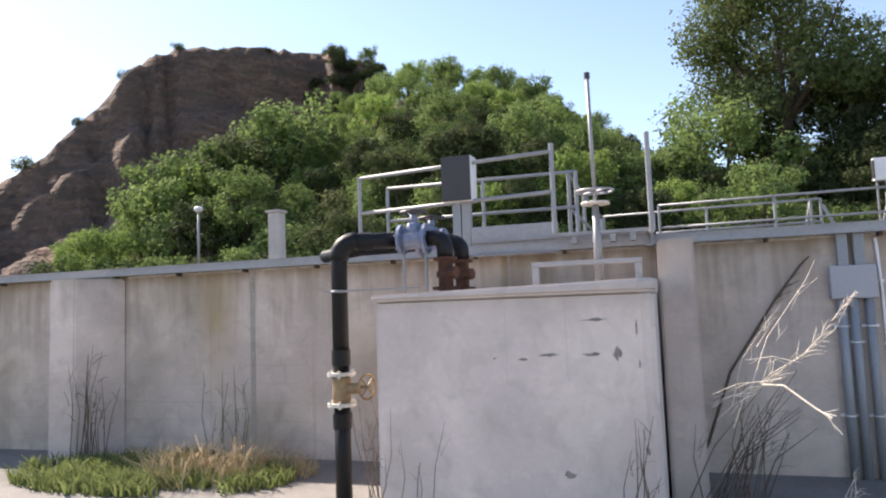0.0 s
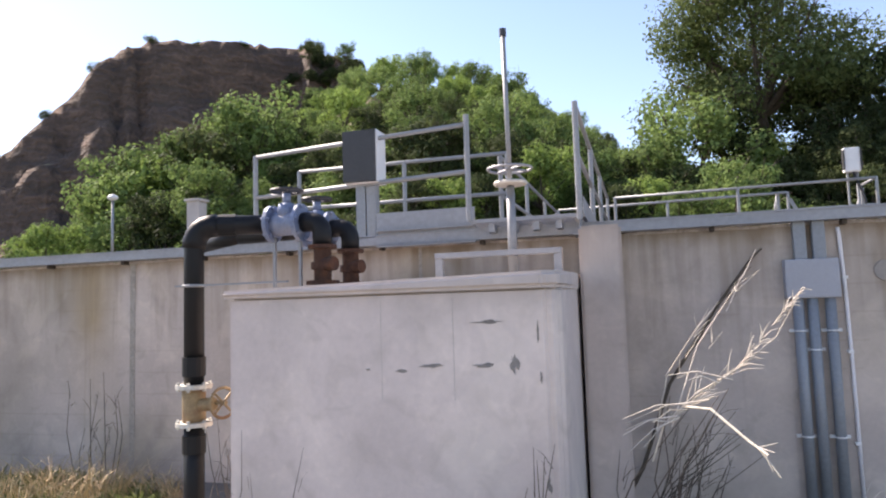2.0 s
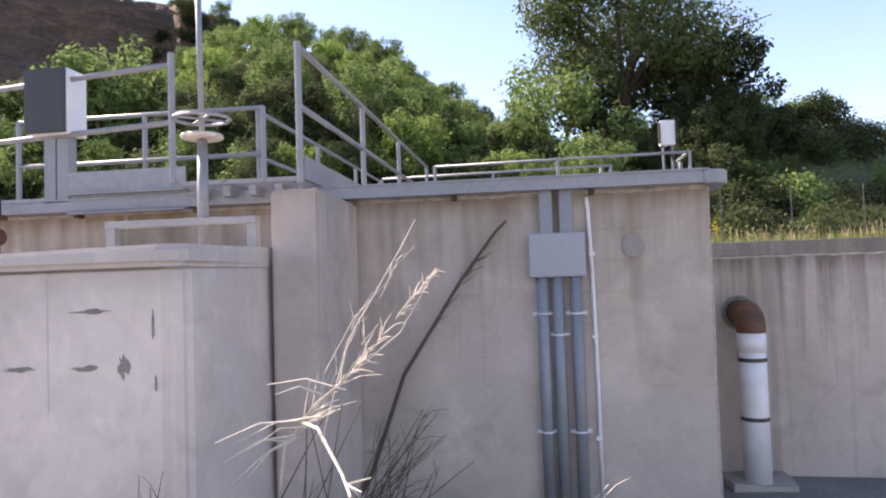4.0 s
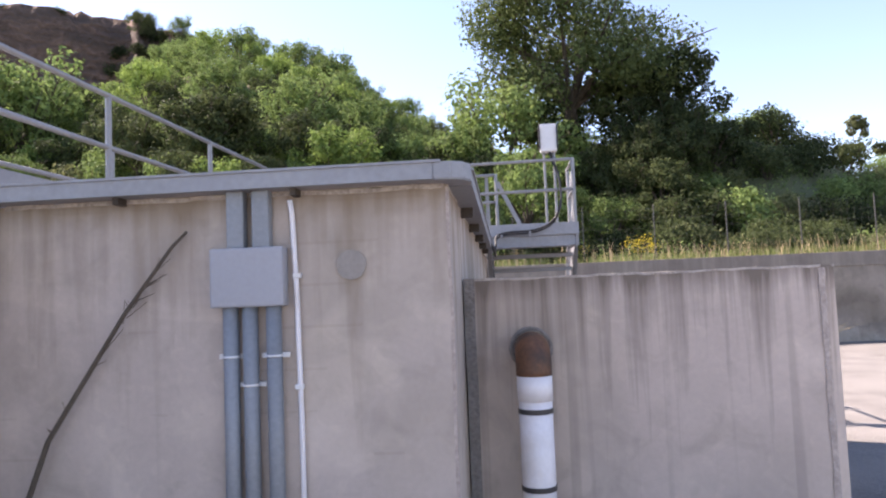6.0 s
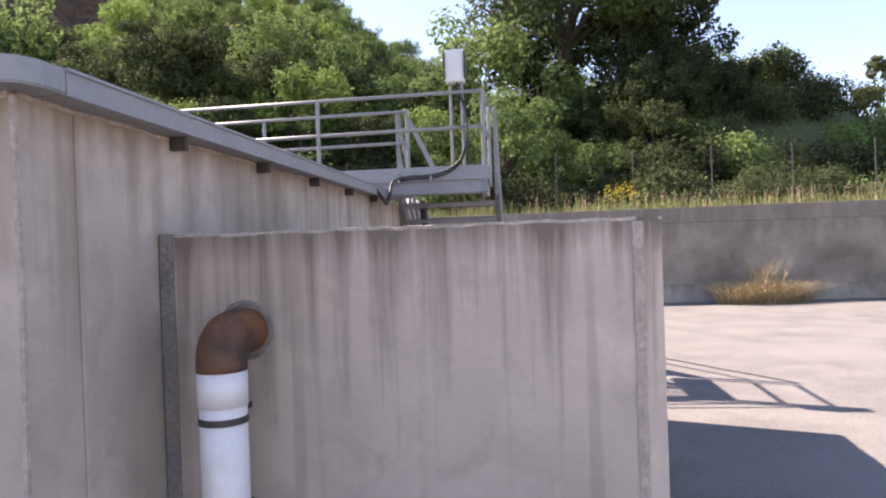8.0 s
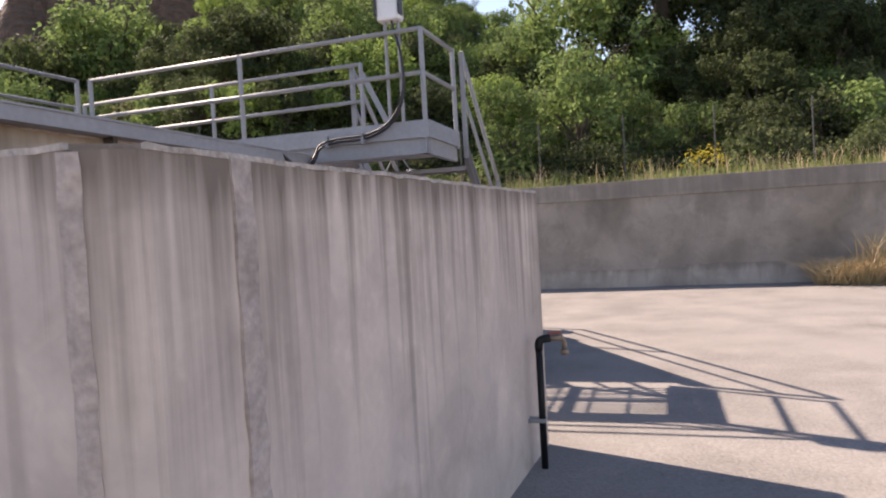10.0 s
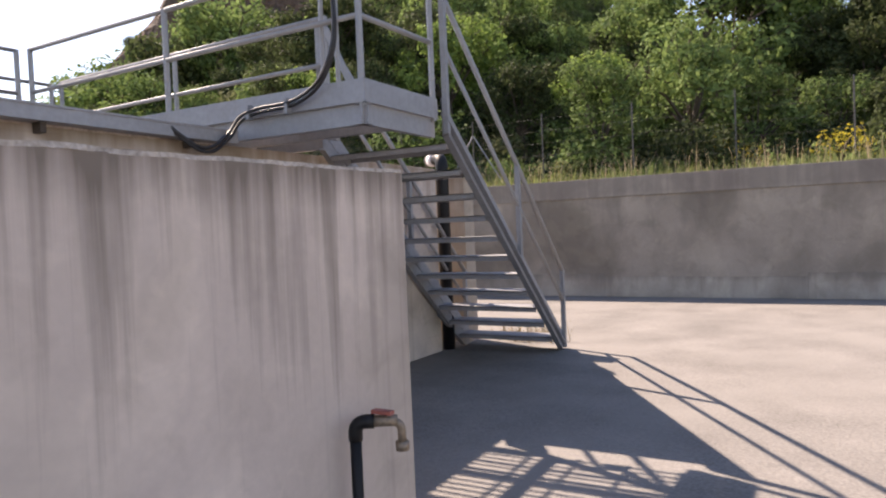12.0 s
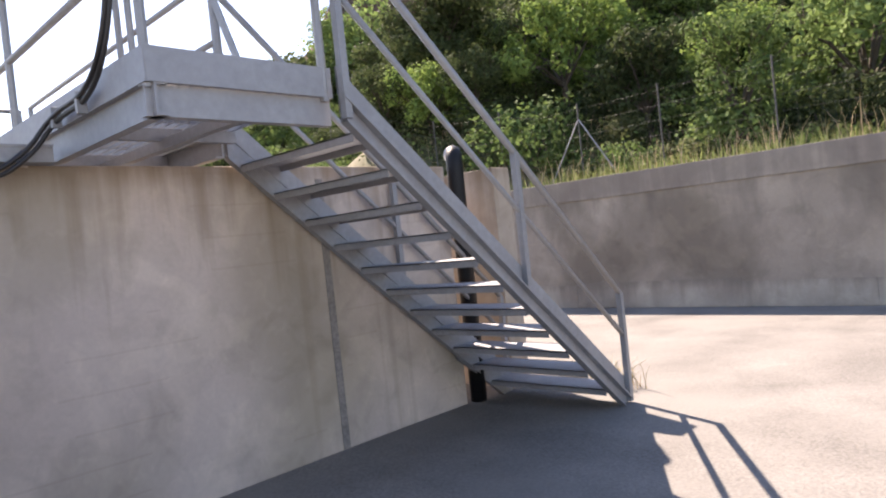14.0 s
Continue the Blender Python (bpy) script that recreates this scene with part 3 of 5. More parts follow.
# ---- retaining wall ----
def retaining():
    setting("retaining_wall", cube(-14, 30, RET, RET + 0.36, -0.05, 2.25, 0.015), M_RET, "long grey concrete retaining wall at the back of the yard", "wall")
    wall_top = setting("wall_coping", cube(-14, 30, RET - 0.018, RET + 0.38, 1.9, 2.27, 0.015), M_RET_TOP, "paler concrete upper band of the retaining wall", "wall")
    foot = setting("wall_footing", cube(-14, 30, RET - 0.008, RET + 0.06, -0.02, 0.47), M_RET, "footing course of the retaining wall", "wall")
    rnd = random.Random(4)
    x = -6.0
    while x < 16:
        w = rnd.uniform(1.4, 3.0)
        bm = cube(x + 0.001, x + w - 0.001, RET - 0.028 + rnd.uniform(0, 0.006), RET + 0.005, 0.012, 0.43 + rnd.uniform(-0.07, 0.04), 0.006)
        part("block", bm, M_RET_LOW, foot)
        x += w
    bm = beam(bmesh.new(), (-14, RET - 0.021, 1.905), (30, RET - 0.021, 1.925), 0.008, 0.007)
    bmesh.ops.subdivide_edges(bm, edges=[e for e in bm.edges if e.calc_length() > 5], cuts=160)
    for v in bm.verts:
        v.co.z += 0.02 * noise.noise(v.co * 1.7)
    setting("trim", bm, M_RET_LOW, "pale lime line along the retaining wall", "trim")


retaining()


# ---- steel work ----
def post(parent, x, y, z0, z1, r=0.024):
    bm = bmesh.new()
    tube(bm, [(x, y, z0), (x, y, z1)], r, 8)
    part("post", bm, M_RAIL, parent)


def rail(parent, a, b, r=0.021, name="rail"):
    bm = bmesh.new()
    tube(bm, [a, b], r, 8)
    part(name, bm, M_RAIL, parent, smooth=True)


def guard(label, posts, rails):
    x, y, z, _ = posts[0]
    g = thing("guard_rail", (x, y, z), label, "railing", "guard rails on the tank")
    for p in posts:
        post(g, *p)
    for a, b in rails:
        rail(g, a, b)
    return g


# front platform
def platform(name, label, x0, x1, y0, y1, z, toe):
    p = thing(name, ((x0 + x1) / 2, (y0 + y1) / 2, z - 0.15), label, "walkway")
    bm = bmesh.new()
    for y in np.arange(y0 + 0.03, y1 - 0.02, 0.066):
        beam(bm, (x0 + 0.01, y, z), (x1 - 0.01, y, z), 0.014, 0.03)
    for x in np.arange(x0 + 0.05, x1 - 0.02, 0.3):
        beam(bm, (x, y0 + 0.01, z + 0.004), (x, y1 - 0.01, z + 0.004), 0.012, 0.02)
    part("grating", bm, M_GALV, p, "steel bar grating")
    for a, b, o in toe:
        bm = bmesh.new()
        inx, iny = (0, 0.03 if a[1] < (y0 + y1) / 2 else -0.03) if abs(a[1] - b[1]) < 0.01 else (0.03 if a[0] < (x0 + x1) / 2 else -0.03, 0)
        channel(bm, (a[0] + inx, a[1] + iny, z - 0.084), (b[0] + inx, b[1] + iny, z - 0.084), 0.15, 0.06, 0.012, o)
        lip = beam(bmesh.new(), (a[0] + inx * 0.3, a[1] + iny * 0.3, z - 0.008), (b[0] + inx * 0.3, b[1] + iny * 0.3, z - 0.008), 0.03, 0.012)
        part("ledge", lip, M_GALV, p)
        part("channel", bm, M_GALV, p)
        bm = bmesh.new()
        beam(bm, (a[0], a[1], z + 0.07), (b[0], b[1], z + 0.07), 0.008, 0.15)
        part("toe_board", bm, M_GALV, p)
    n = 5
    for i in range(1, n):
        x = x0 + (x1 - x0) * i / n
        part("cross_beam", beam(bmesh.new(), (x, y0 + 0.05, z - 0.06), (x, y1 - 0.05, z - 0.06), 0.05, 0.07), M_GALV, p)
    part("long_beam", beam(bmesh.new(), (x0 + 0.05, (y0 + y1) / 2, z - 0.115), (x1 - 0.05, (y0 + y1) / 2, z - 0.115), 0.05, 0.06), M_GALV, p)
    return p


platform("steel_walkway", "grey galvanised walkway platform above the tank front", -5.95, -3.62, 0.16, 1.22, 2.29,
         [((-4.45, -0.14), (-3.56, -0.14), 1), ((-5.95, 1.2), (-3.7, 1.2), -1)])
platform("steel_walkway", "grey galvanised footbridge running across the tank", -3.58, -2.66, -0.3, 5.6, 2.29,
         [((-3.6, 1.3), (-3.6, 6.55), 1), ((-2.64, -0.3), (-2.64, 5.6), -1)])
platform("steel_walkway", "grey galvanised landing that juts over the side wall to the stair", -3.55, 1.255, 5.64, 6.64, 2.333,
         [((-2.6, 5.64), (1.255, 5.64), -1), ((1.255, 5.64), (1.255, 6.64), -1), ((-3.6, 6.64), (0.12, 6.64), 1)])
guard("galvanised tube railing on the front platform", [(-5.8, 0.1, 2.15, 3.125), (-3.57, -0.3, 2.29, 3.19)],
      [((-5.8, 0.1, 3.11), (-3.57, -0.3, 3.11)), ((-5.8, 0.1, 2.71), (-3.57, -0.3, 2.71))])
guard("galvanised tube railing behind the front platform", [(-5.89, 1.17, 2.25, 3.18), (-4.63, 1.17, 2.25, 3.18), (-3.5, 1.17, 2.25, 3.18)],
      [((-5.89, 1.17, 3.17), (-3.5, 1.17, 3.17)), ((-5.89, 1.17, 2.75), (-3.5, 1.17, 2.75))])
guard("galvanised tube railing along the footbridge", [(-3.6, 1.3, 2.25, 3.18), (-3.6, 3.1, 2.25, 3.2), (-3.6, 4.9, 2.25, 3.22), (-3.6, 6.5, 2.25, 3.24)],
      [((-3.6, 1.3, 3.17), (-3.6, 6.5, 3.23)), ((-3.6, 1.3, 2.75), (-3.6, 6.5, 2.82))])
guard("galvanised tube railing along the footbridge with a tall end post", [(-2.67, -0.31, 2.25, 3.2), (-2.67, 1.5, 2.25, 3.2), (-2.67, 3.3, 2.25, 3.24), (-2.67, 5.6, 2.25, 3.29)],
      [((-2.67, -0.31, 3.17), (-2.67, 5.6, 3.28)), ((-2.67, -0.31, 2.77), (-2.67, 5.6, 2.88))])
guard("galvanised tube railing on the near edge of the landing", [(1.22, 5.66, 2.3, 3.32), (-0.69, 5.66, 2.3, 3.31), (-2.55, 5.66, 2.3, 3.29)],
      [((1.22, 5.66, 3.31), (-2.55, 5.66, 3.28)), ((1.22, 5.66, 2.91), (-2.55, 5.66, 2.88))])
guard("galvanised tube railing on the far edge of the landing", [(0.2, 6.6, 2.3, 3.32), (-1.7, 6.6, 2.3, 3.3), (-3.57, 6.6, 2.3, 3.28)],
      [((0.2, 6.6, 3.31), (-3.57, 6.6, 3.27)), ((0.2, 6.6, 2.91), (-3.57, 6.6, 2.87))])
bm_brace = thing("rail_brace", (0.4, 6.6, 2.34), "flat galvanised brace beside the landing rail post", "brace")
part("strut", beam(bmesh.new(), (0.22, 6.585, 3.2), (0.62, 6.585, 2.36), 0.012, 0.06), M_RAIL, bm_brace)
part("foot_plate", cube(0.56, 0.68, 6.54, 6.62, 2.335, 2.36, 0.003), M_GALV, bm_brace)
guard("galvanised tube railing across the end of the landing", [(1.24, 6.6, 2.3, 3.34)],
      [((1.22, 5.66, 3.31), (1.24, 6.6, 3.32)), ((1.22, 5.66, 2.91), (1.24, 6.6, 2.92))])


def stair():
    s = thing("metal_stair", (0.62, 7.2, 0), "grey galvanised open-tread steel stair with two handrails", "stair")
    y0, y1, k = 6.66, 9.34, 0.851
    top, xo, xi = 2.325, 1.285, 0.09            # channel top at the landing; outer and inner stringer
    a = math.atan(k)
    for x, o in ((xo, 1), (xi, -1)):
        bm = bmesh.new()
        h, e = 0.15 * math.cos(a), 0.4
        channel(bm, (x, y0 - e, top - 0.075 + e * k), (x, y1 + e, top - 0.075 - (y1 - y0 + e) * k), h, 0.06, 0.012, o)
        beam(bm, (x, y0 - e, top + 0.078 + e * k), (x, y1 + e, top + 0.078 - (y1 - y0 + e) * k), 0.01, 0.153 * math.cos(a))
        for co, no in (((0, y0 - 0.005, 0), (0, -1, 0)), ((0, y1, 0), (0, 1, 0)), ((0, 0, 0.008), (0, 0, -1))):
            bmesh.ops.bisect_plane(bm, geom=bm.verts[:] + bm.edges[:] + bm.faces[:], plane_co=co, plane_no=no, clear_outer=True)
        part("stringer", bm, M_GALV, s)
    for i in range(11):
        z = 0.17 + i * 0.196
        y = y0 + (top - z) / k
        bm = bmesh.new()
        box(bm, xi + 0.01, xo - 0.01, y - 0.155, y + 0.155, z - 0.004, z + 0.004)
        box(bm, xi + 0.01, xo - 0.01, y - 0.155, y - 0.147, z - 0.045, z + 0.004)
        box(bm, xi + 0.01, xo - 0.01, y + 0.147, y + 0.155, z - 0.045, z + 0.004)
        part("tread", bm, M_GALV, s)
    for x in (xo + 0.03, xi - 0.03):
        bm = bmesh.new()
        tube(bm, [(x, 6.68, 3.31), (x, 8.11, 2.04), (x, 9.33, 0.91)], 0.024, 8)
        part("handrail", bm, M_RAIL, s, smooth=True)
        bm = bmesh.new()
        tube(bm, [(x, 6.68, 2.885), (x, 9.33, 0.56)], 0.019, 8)
        part("mid_rail", bm, M_RAIL, s, smooth=True)
        for y, lo, hi in ((6.68, 2.2, 3.31), (8.11, 1.12, 2.04), (9.33, 0.02, 0.91)):
            bm = bmesh.new()
            beam(bm, (x, y, lo), (x, y, hi), 0.045, 0.045)
            part("post", bm, M_RAIL, s)
    bm = bmesh.new()
    beam(bm, (0.03, 8.7, 0.45), (0.1, 9.2, 0.02), 0.04, 0.04)
    part("brace", bm, M_GALV, s)
    return s


stair()


def siren():
    s = thing("floodlight", (0.88, 5.68, 2.34), "white box floodlight on two thin posts beside the railing", "lamp")
    part("housing", cube(0.81, 1.03, 5.63, 5.77, 3.42, 3.79, 0.02), M_OFFWHITE, s)
    for x in (0.805, 1.035):
        part("side_bracket", cube(x - 0.01, x + 0.01, 5.61, 5.71, 3.46, 3.76, 0.006), M_DARK, s)
    for x in (0.86, 0.99):
        part("post", tube(bmesh.new(), [(x, 5.71, 2.34), (x, 5.71, 3.43)], 0.017, 8), M_RAIL, s)
    bm = bmesh.new()
    pts = [(0.1, 5.0, 2.19), (0.15, 5.08, 2.11), (0.17, 5.2, 2.05), (0.16, 5.34, 2.07), (0.17, 5.48, 2.18), (0.19, 5.57, 2.3), (0.36, 5.59, 2.345), (0.68, 5.59, 2.36), (0.92, 5.59, 2.47), (1.04, 5.61, 2.72), (1.03, 5.64, 3.05), (0.97, 5.68, 3.27), (0.93, 5.7, 3.42)]
    run = []
    for a, b, c, d in zip([pts[0]] + pts[:-2], pts[:-1], pts[1:], pts[2:] + [pts[-1]]):
        a, b, c, d = Vector(a), Vector(b), Vector(c), Vector(d)
        run += [0.5 * (2 * b + (c - a) * t + (2 * a - 5 * b + 4 * c - d) * t * t + (3 * b - a - 3 * c + d) * t ** 3) for t in (0, 0.25, 0.5, 0.75)]
    run.append(Vector(pts[-1]))
    for dz in (0.0, 0.026):
        tube(bm, [p + Vector((0, -dz * 0.6, dz)) for p in run], 0.013, 6)
    part("cable", bm, M_CABLE, s, "black sagging cable", True)
    for x in (0.25, 0.62):
        part("clip", cube(x - 0.015, x + 0.015, 5.565, 5.615, 2.3, 2.41, 0.004), M_RAIL, s)


siren()


# ---- pumping chest and pipes ----
def chest():
    c = thing("pump_chest", (-3.73, -1.1, 0), "pale plastered concrete chest with a rounded lid edge and black scuffs", "chest")
    bm = prism(bmesh.new(), [(-4.815, -1.88), (-2.75, -1.88), (-2.69, -1.80), (-2.665, -0.98), (-2.66, -0.35), (-4.815, -0.35)], -0.03, 1.7, 0.03)
    part("body", bm, M_CHEST, c)
    bm = prism(bmesh.new(), [(-4.85, -1.93), (-2.77, -1.93), (-2.685, -1.84), (-2.655, -1.0), (-2.65, -0.32), (-4.85, -0.32)], 1.685, [1.737, 1.782, 1.786, 1.797, 1.797, 1.75])
    bmesh.ops.bevel(bm, geom=bm.edges[:], offset=0.025, segments=3, affect="EDGES")
    part("lid", bm, M_CHEST, c, "rounded pale concrete lid")
    rnd = random.Random(3)
    for x, z, w, h in ((-3.84, 1.25, 0.03, 0.015), (-3.62, 1.24, 0.07, 0.02), (-3.42, 1.27, 0.15, 0.025), (-3.1, 1.27, 0.14, 0.03), (-2.9, 1.28, 0.06, 0.12), (-2.75, 1.45, 0.014, 0.16), (-2.74, 1.2, 0.012, 0.1), (-2.72, 0.6, 0.03, 0.08), (-3.3, 0.42, 0.1, 0.05), (-3.05, 1.52, 0.2, 0.03)):
        bm = bmesh.new()
        x, z, w, h, n = -4.79 + (x + 4.84) * 0.945, z - 0.02, w * 1.25, h * 1.6, 13
        vs = [bm.verts.new((x + w / 2 * math.cos(a) * rnd.uniform(0.25, 1.0), -1.884, z + h / 2 * math.sin(a) * rnd.uniform(0.2, 0.85))) for a in (2 * math.pi * i / n for i in range(n))]
        f = bm.faces.new(vs)
        bmesh.ops.recalc_face_normals(bm, faces=[f])
        ex = bmesh.ops.extrude_face_region(bm, geom=[f])
        bmesh.ops.translate(bm, vec=(0, 0.006, 0), verts=[v for v in ex["geom"] if isinstance(v, bmesh.types.BMVert)])
        part("scuff", bm, M_STAIN, c, "dark scuff mark in the plaster")
    for x in (-3.76, -3.31):
        part("joint", cube(x - 0.0015, x + 0.0015, -1.881, -1.87, 1.05, 1.68), M_FAINT, c, "faint vertical crack")


chest()


def handwheel(parent, c, normal, radius, material, stem):
    bm = bmesh.new()
    ring(bm, c, normal, radius, 0.011, 22)
    n = Vector(normal).normalized()
    u = n.orthogonal().normalized()
    v = n.cross(u)
    for a in range(4):
        o = (u * math.cos(a * math.pi / 2) + v * math.sin(a * math.pi / 2)) * radius
        tube(bm, [Vector(c), Vector(c) + o], 0.008, 6)
    tube(bm, [Vector(c) + n * 0.03, Vector(c) - n * stem], 0.014, 8)
    return part("handwheel", bm, material, parent)


def gate_valve(parent, c, along, material, flange_mat, r=0.105, half=0.1, bonnet=0.2):
    """A flanged gate valve: body, two flanges with bolts and a bonnet."""
    c, d = Vector(c), Vector(along).normalized()
    bm = bmesh.new()
    tube(bm, [c - d * half, c - d * half * 0.5, c, c + d * half * 0.5, c + d * half], r * 0.78, 14)
    body = part("valve_body", bm, material, parent, smooth=True)
    for k in (-1, 1):
        bm = bmesh.new()
        disc(bm, c + d * half * k, d, r * 1.2, 0.028, 20)
        u = d.orthogonal().normalized()
        v = d.cross(u)
        for i in range(6):
            o = (u * math.cos(i * math.pi / 3) + v * math.sin(i * math.pi / 3)) * r * 1.02
            part("bolt", disc(bmesh.new(), c + d * half * k + o, d, 0.012, 0.06, 6), flange_mat, body)
        part("flange", bm, flange_mat, body)
    return body


def pump_pipes():
    p = thing("pump_pipework", (-5.21, -1.68, 0), "black plastic delivery pipe with flanged valves and rusty risers", "pipe")
    r = 0.068
    v = (-5.21, -1.68)
    e = (-5.21, -1.68, 2.21)
    bm = bmesh.new()
    tube(bm, [(v[0], v[1], 0.0), (v[0], v[1], 0.86)], r, 16)
    part("lower_pipe", bm, M_BLACK, p, smooth=True)
    bm = bmesh.new()
    tube(bm, [(v[0], v[1], 1.1)] + bend((v[0], v[1], 1.1), e, (-4.85, -1.52, 2.21), 0.13) + [(-4.72, -1.48, 2.21)], r, 16)
    part("upper_pipe", bm, M_BLACK, p, smooth=True)
    for z, h in ((1.24, 0.13), (0.72, 0.12)):
        part("coupling", tube(bmesh.new(), [(v[0], v[1], z - h / 2), (v[0], v[1], z + h / 2)], r * 1.16, 16), M_BLACK, p)
    part("coupling", tube(bmesh.new(), [(-5.06, -1.61, 2.21), (-4.95, -1.56, 2.21)], r * 1.15, 16), M_BLACK, p)
    part("elbow", tube(bmesh.new(), bend((v[0], v[1], 2.0), e, (-4.85, -1.52, 2.21), 0.16), r * 1.18, 16), M_BLACK, p, smooth=True)
    low = gate_valve(p, (v[0], v[1], 0.98), (0, 0, 1), M_BRASS, M_FLANGE, 0.1, 0.125)
    bm = bmesh.new()
    tube(bm, [(v[0], v[1], 0.98), (v[0] + 0.17, v[1] - 0.02, 0.99)], 0.045, 12)
    part("bonnet", bm, M_BRASS, low)
    handwheel(low, (v[0] + 0.24, v[1] - 0.02, 1.0), (1, -0.35, 0.05), 0.1, M_BRASS, 0.08)
    # strap and flat bar to the lid
    bm = bmesh.new()
    ring(bm, (v[0], v[1], 1.79), (0, 0, 1), r + 0.008, 0.012, 18)
    beam(bm, (v[0] - 0.1, v[1] - 0.06, 1.79), (-4.5, -1.66, 1.795), 0.04, 0.012)
    part("strap", bm, M_RAIL, p, "flat galvanised strap")
    # two parallel lines with valves
    for k, (yy, xv, xd) in enumerate(((-1.48, -4.6, -4.33), (-1.05, -4.58, -4.31))):
        g = gate_valve(p, (xv, yy, 2.21), (1, 0, 0), M_VALVE, M_VALVE, 0.11, 0.11)
        bm = bmesh.new()
        tube(bm, [(xv, yy, 2.24), (xv, yy, 2.32), (xv, yy, 2.35)], 0.075, 14, taper=0.7)
        tube(bm, [(xv, yy, 2.35), (xv, yy, 2.42)], 0.03, 10)
        part("bonnet", bm, M_VALVE, g, smooth=True)
        handwheel(g, (xv, yy, 2.44), (0, 0, 1), 0.11, M_DARK, 0.1)
        bm = bmesh.new()
        tube(bm, [(xv + 0.11, yy, 2.21)] + bend((xv, yy, 2.21), (xd, yy, 2.21), (xd, yy, 2.0), 0.1) + [(xd, yy, 2.03)], r, 14)
        part("elbow", bm, M_BLACK, p, smooth=True)
        bm = bmesh.new()
        tube(bm, [(xd, yy, 1.76), (xd, yy, 2.04)], 0.062, 14)
        disc(bm, (xd, yy, 2.03), (0, 0, 1), 0.1, 0.025)
        disc(bm, (xd, yy, 1.785), (0, 0, 1), 0.115, 0.025)
        disc(bm, (xd + 0.06, yy - 0.03, 1.91), (1, -0.3, 0), 0.05, 0.1, 12)
        disc(bm, (xd, yy, 1.9), (0, 0, 1), 0.08, 0.05, 12)
        part("riser", bm, M_RUST, p, "rust-brown iron riser")
    bm = bmesh.new()
    tube(bm, [(-5.25, -1.05, 2.2), (-4.6, -1.05, 2.21)], r, 14)
    tube(bm, [(-5.8, -0.78, 2.17), (-5.25, -1.05, 2.2)], r * 0.9, 14)
    part("rear_pipe", bm, M_BLACK, p, smooth=True)
    for x in (-4.7, -4.5):
        part("support", cube(x - 0.01, x + 0.01, -1.49, -1.46, 1.75, 2.12, 0.004), M_RAIL, p, "thin steel support")


pump_pipes()


def spindle():
    x, y = -3.14, -0.737
    s = thing("valve_spindle", (x, y, 1.79), "pale upright valve rod with a handwheel standing on the chest", "valve")
    part("pedestal", tube(bmesh.new(), [(x, y, 1.775), (x, y, 2.48)], 0.038, 12, taper=0.8), M_RAIL, s, smooth=True)
    part("rod", tube(bmesh.new(), [(x, y, 2.48), (x - 0.012, y, 3.66)], 0.018, 10), M_RAIL, s, smooth=True)
    part("cap", tube(bmesh.new(), [(x - 0.012, y, 3.64), (x - 0.012, y, 3.7)], 0.027, 10), M_DARK, s)
    bm = disc(bmesh.new(), (x, y, 2.5), (0, 0, 1), 0.1, 0.025)
    ring(bm, (x, y, 2.5), (0, 0, 1), 0.115, 0.014)
    part("collar", bm, M_FLANGE, s)
    handwheel(s, (x, y, 2.61), (0, 0, 1), 0.165, M_GALV, 0.1)


spindle()


def sluice_frame():
    s = thing("support_frame", (-3.24, -0.8, 1.79), "grey steel angle frame standing on the chest round the valve rod", "frame")
    part("top_bar", cube(-3.72, -2.77, -0.84, -0.76, 1.955, 1.995, 0.004), M_GALV, s)
    for x in (-3.69, -2.8):
        part("leg", cube(x - 0.03, x + 0.03, -0.83, -0.77, 1.76, 1.955, 0.004), M_GALV, s)


sluice_frame()


def control_panel():
    s = thing("control_panel", (-4.56, -0.05, 2.21), "dark-fronted electrical box on a galvanised channel post", "panel")
    part("post", cube(-4.65, -4.56, -0.13, -0.03, 2.215, 2.72, 0.008), M_CONDUIT, s)
    part("post", cube(-4.55, -4.46, -0.13, -0.03, 2.215, 2.72, 0.008), M_RAIL, s)
    b = part("case", cube(-4.735, -4.41, -0.2, 0.02, 2.71, 3.185, 0.012), M_OFFWHITE, s, "white steel case")
    part("front", cube(-4.73, -4.42, -0.225, -0.2, 2.715, 3.18, 0.006), M_DARK, b, "dark grey front panel")


control_panel()


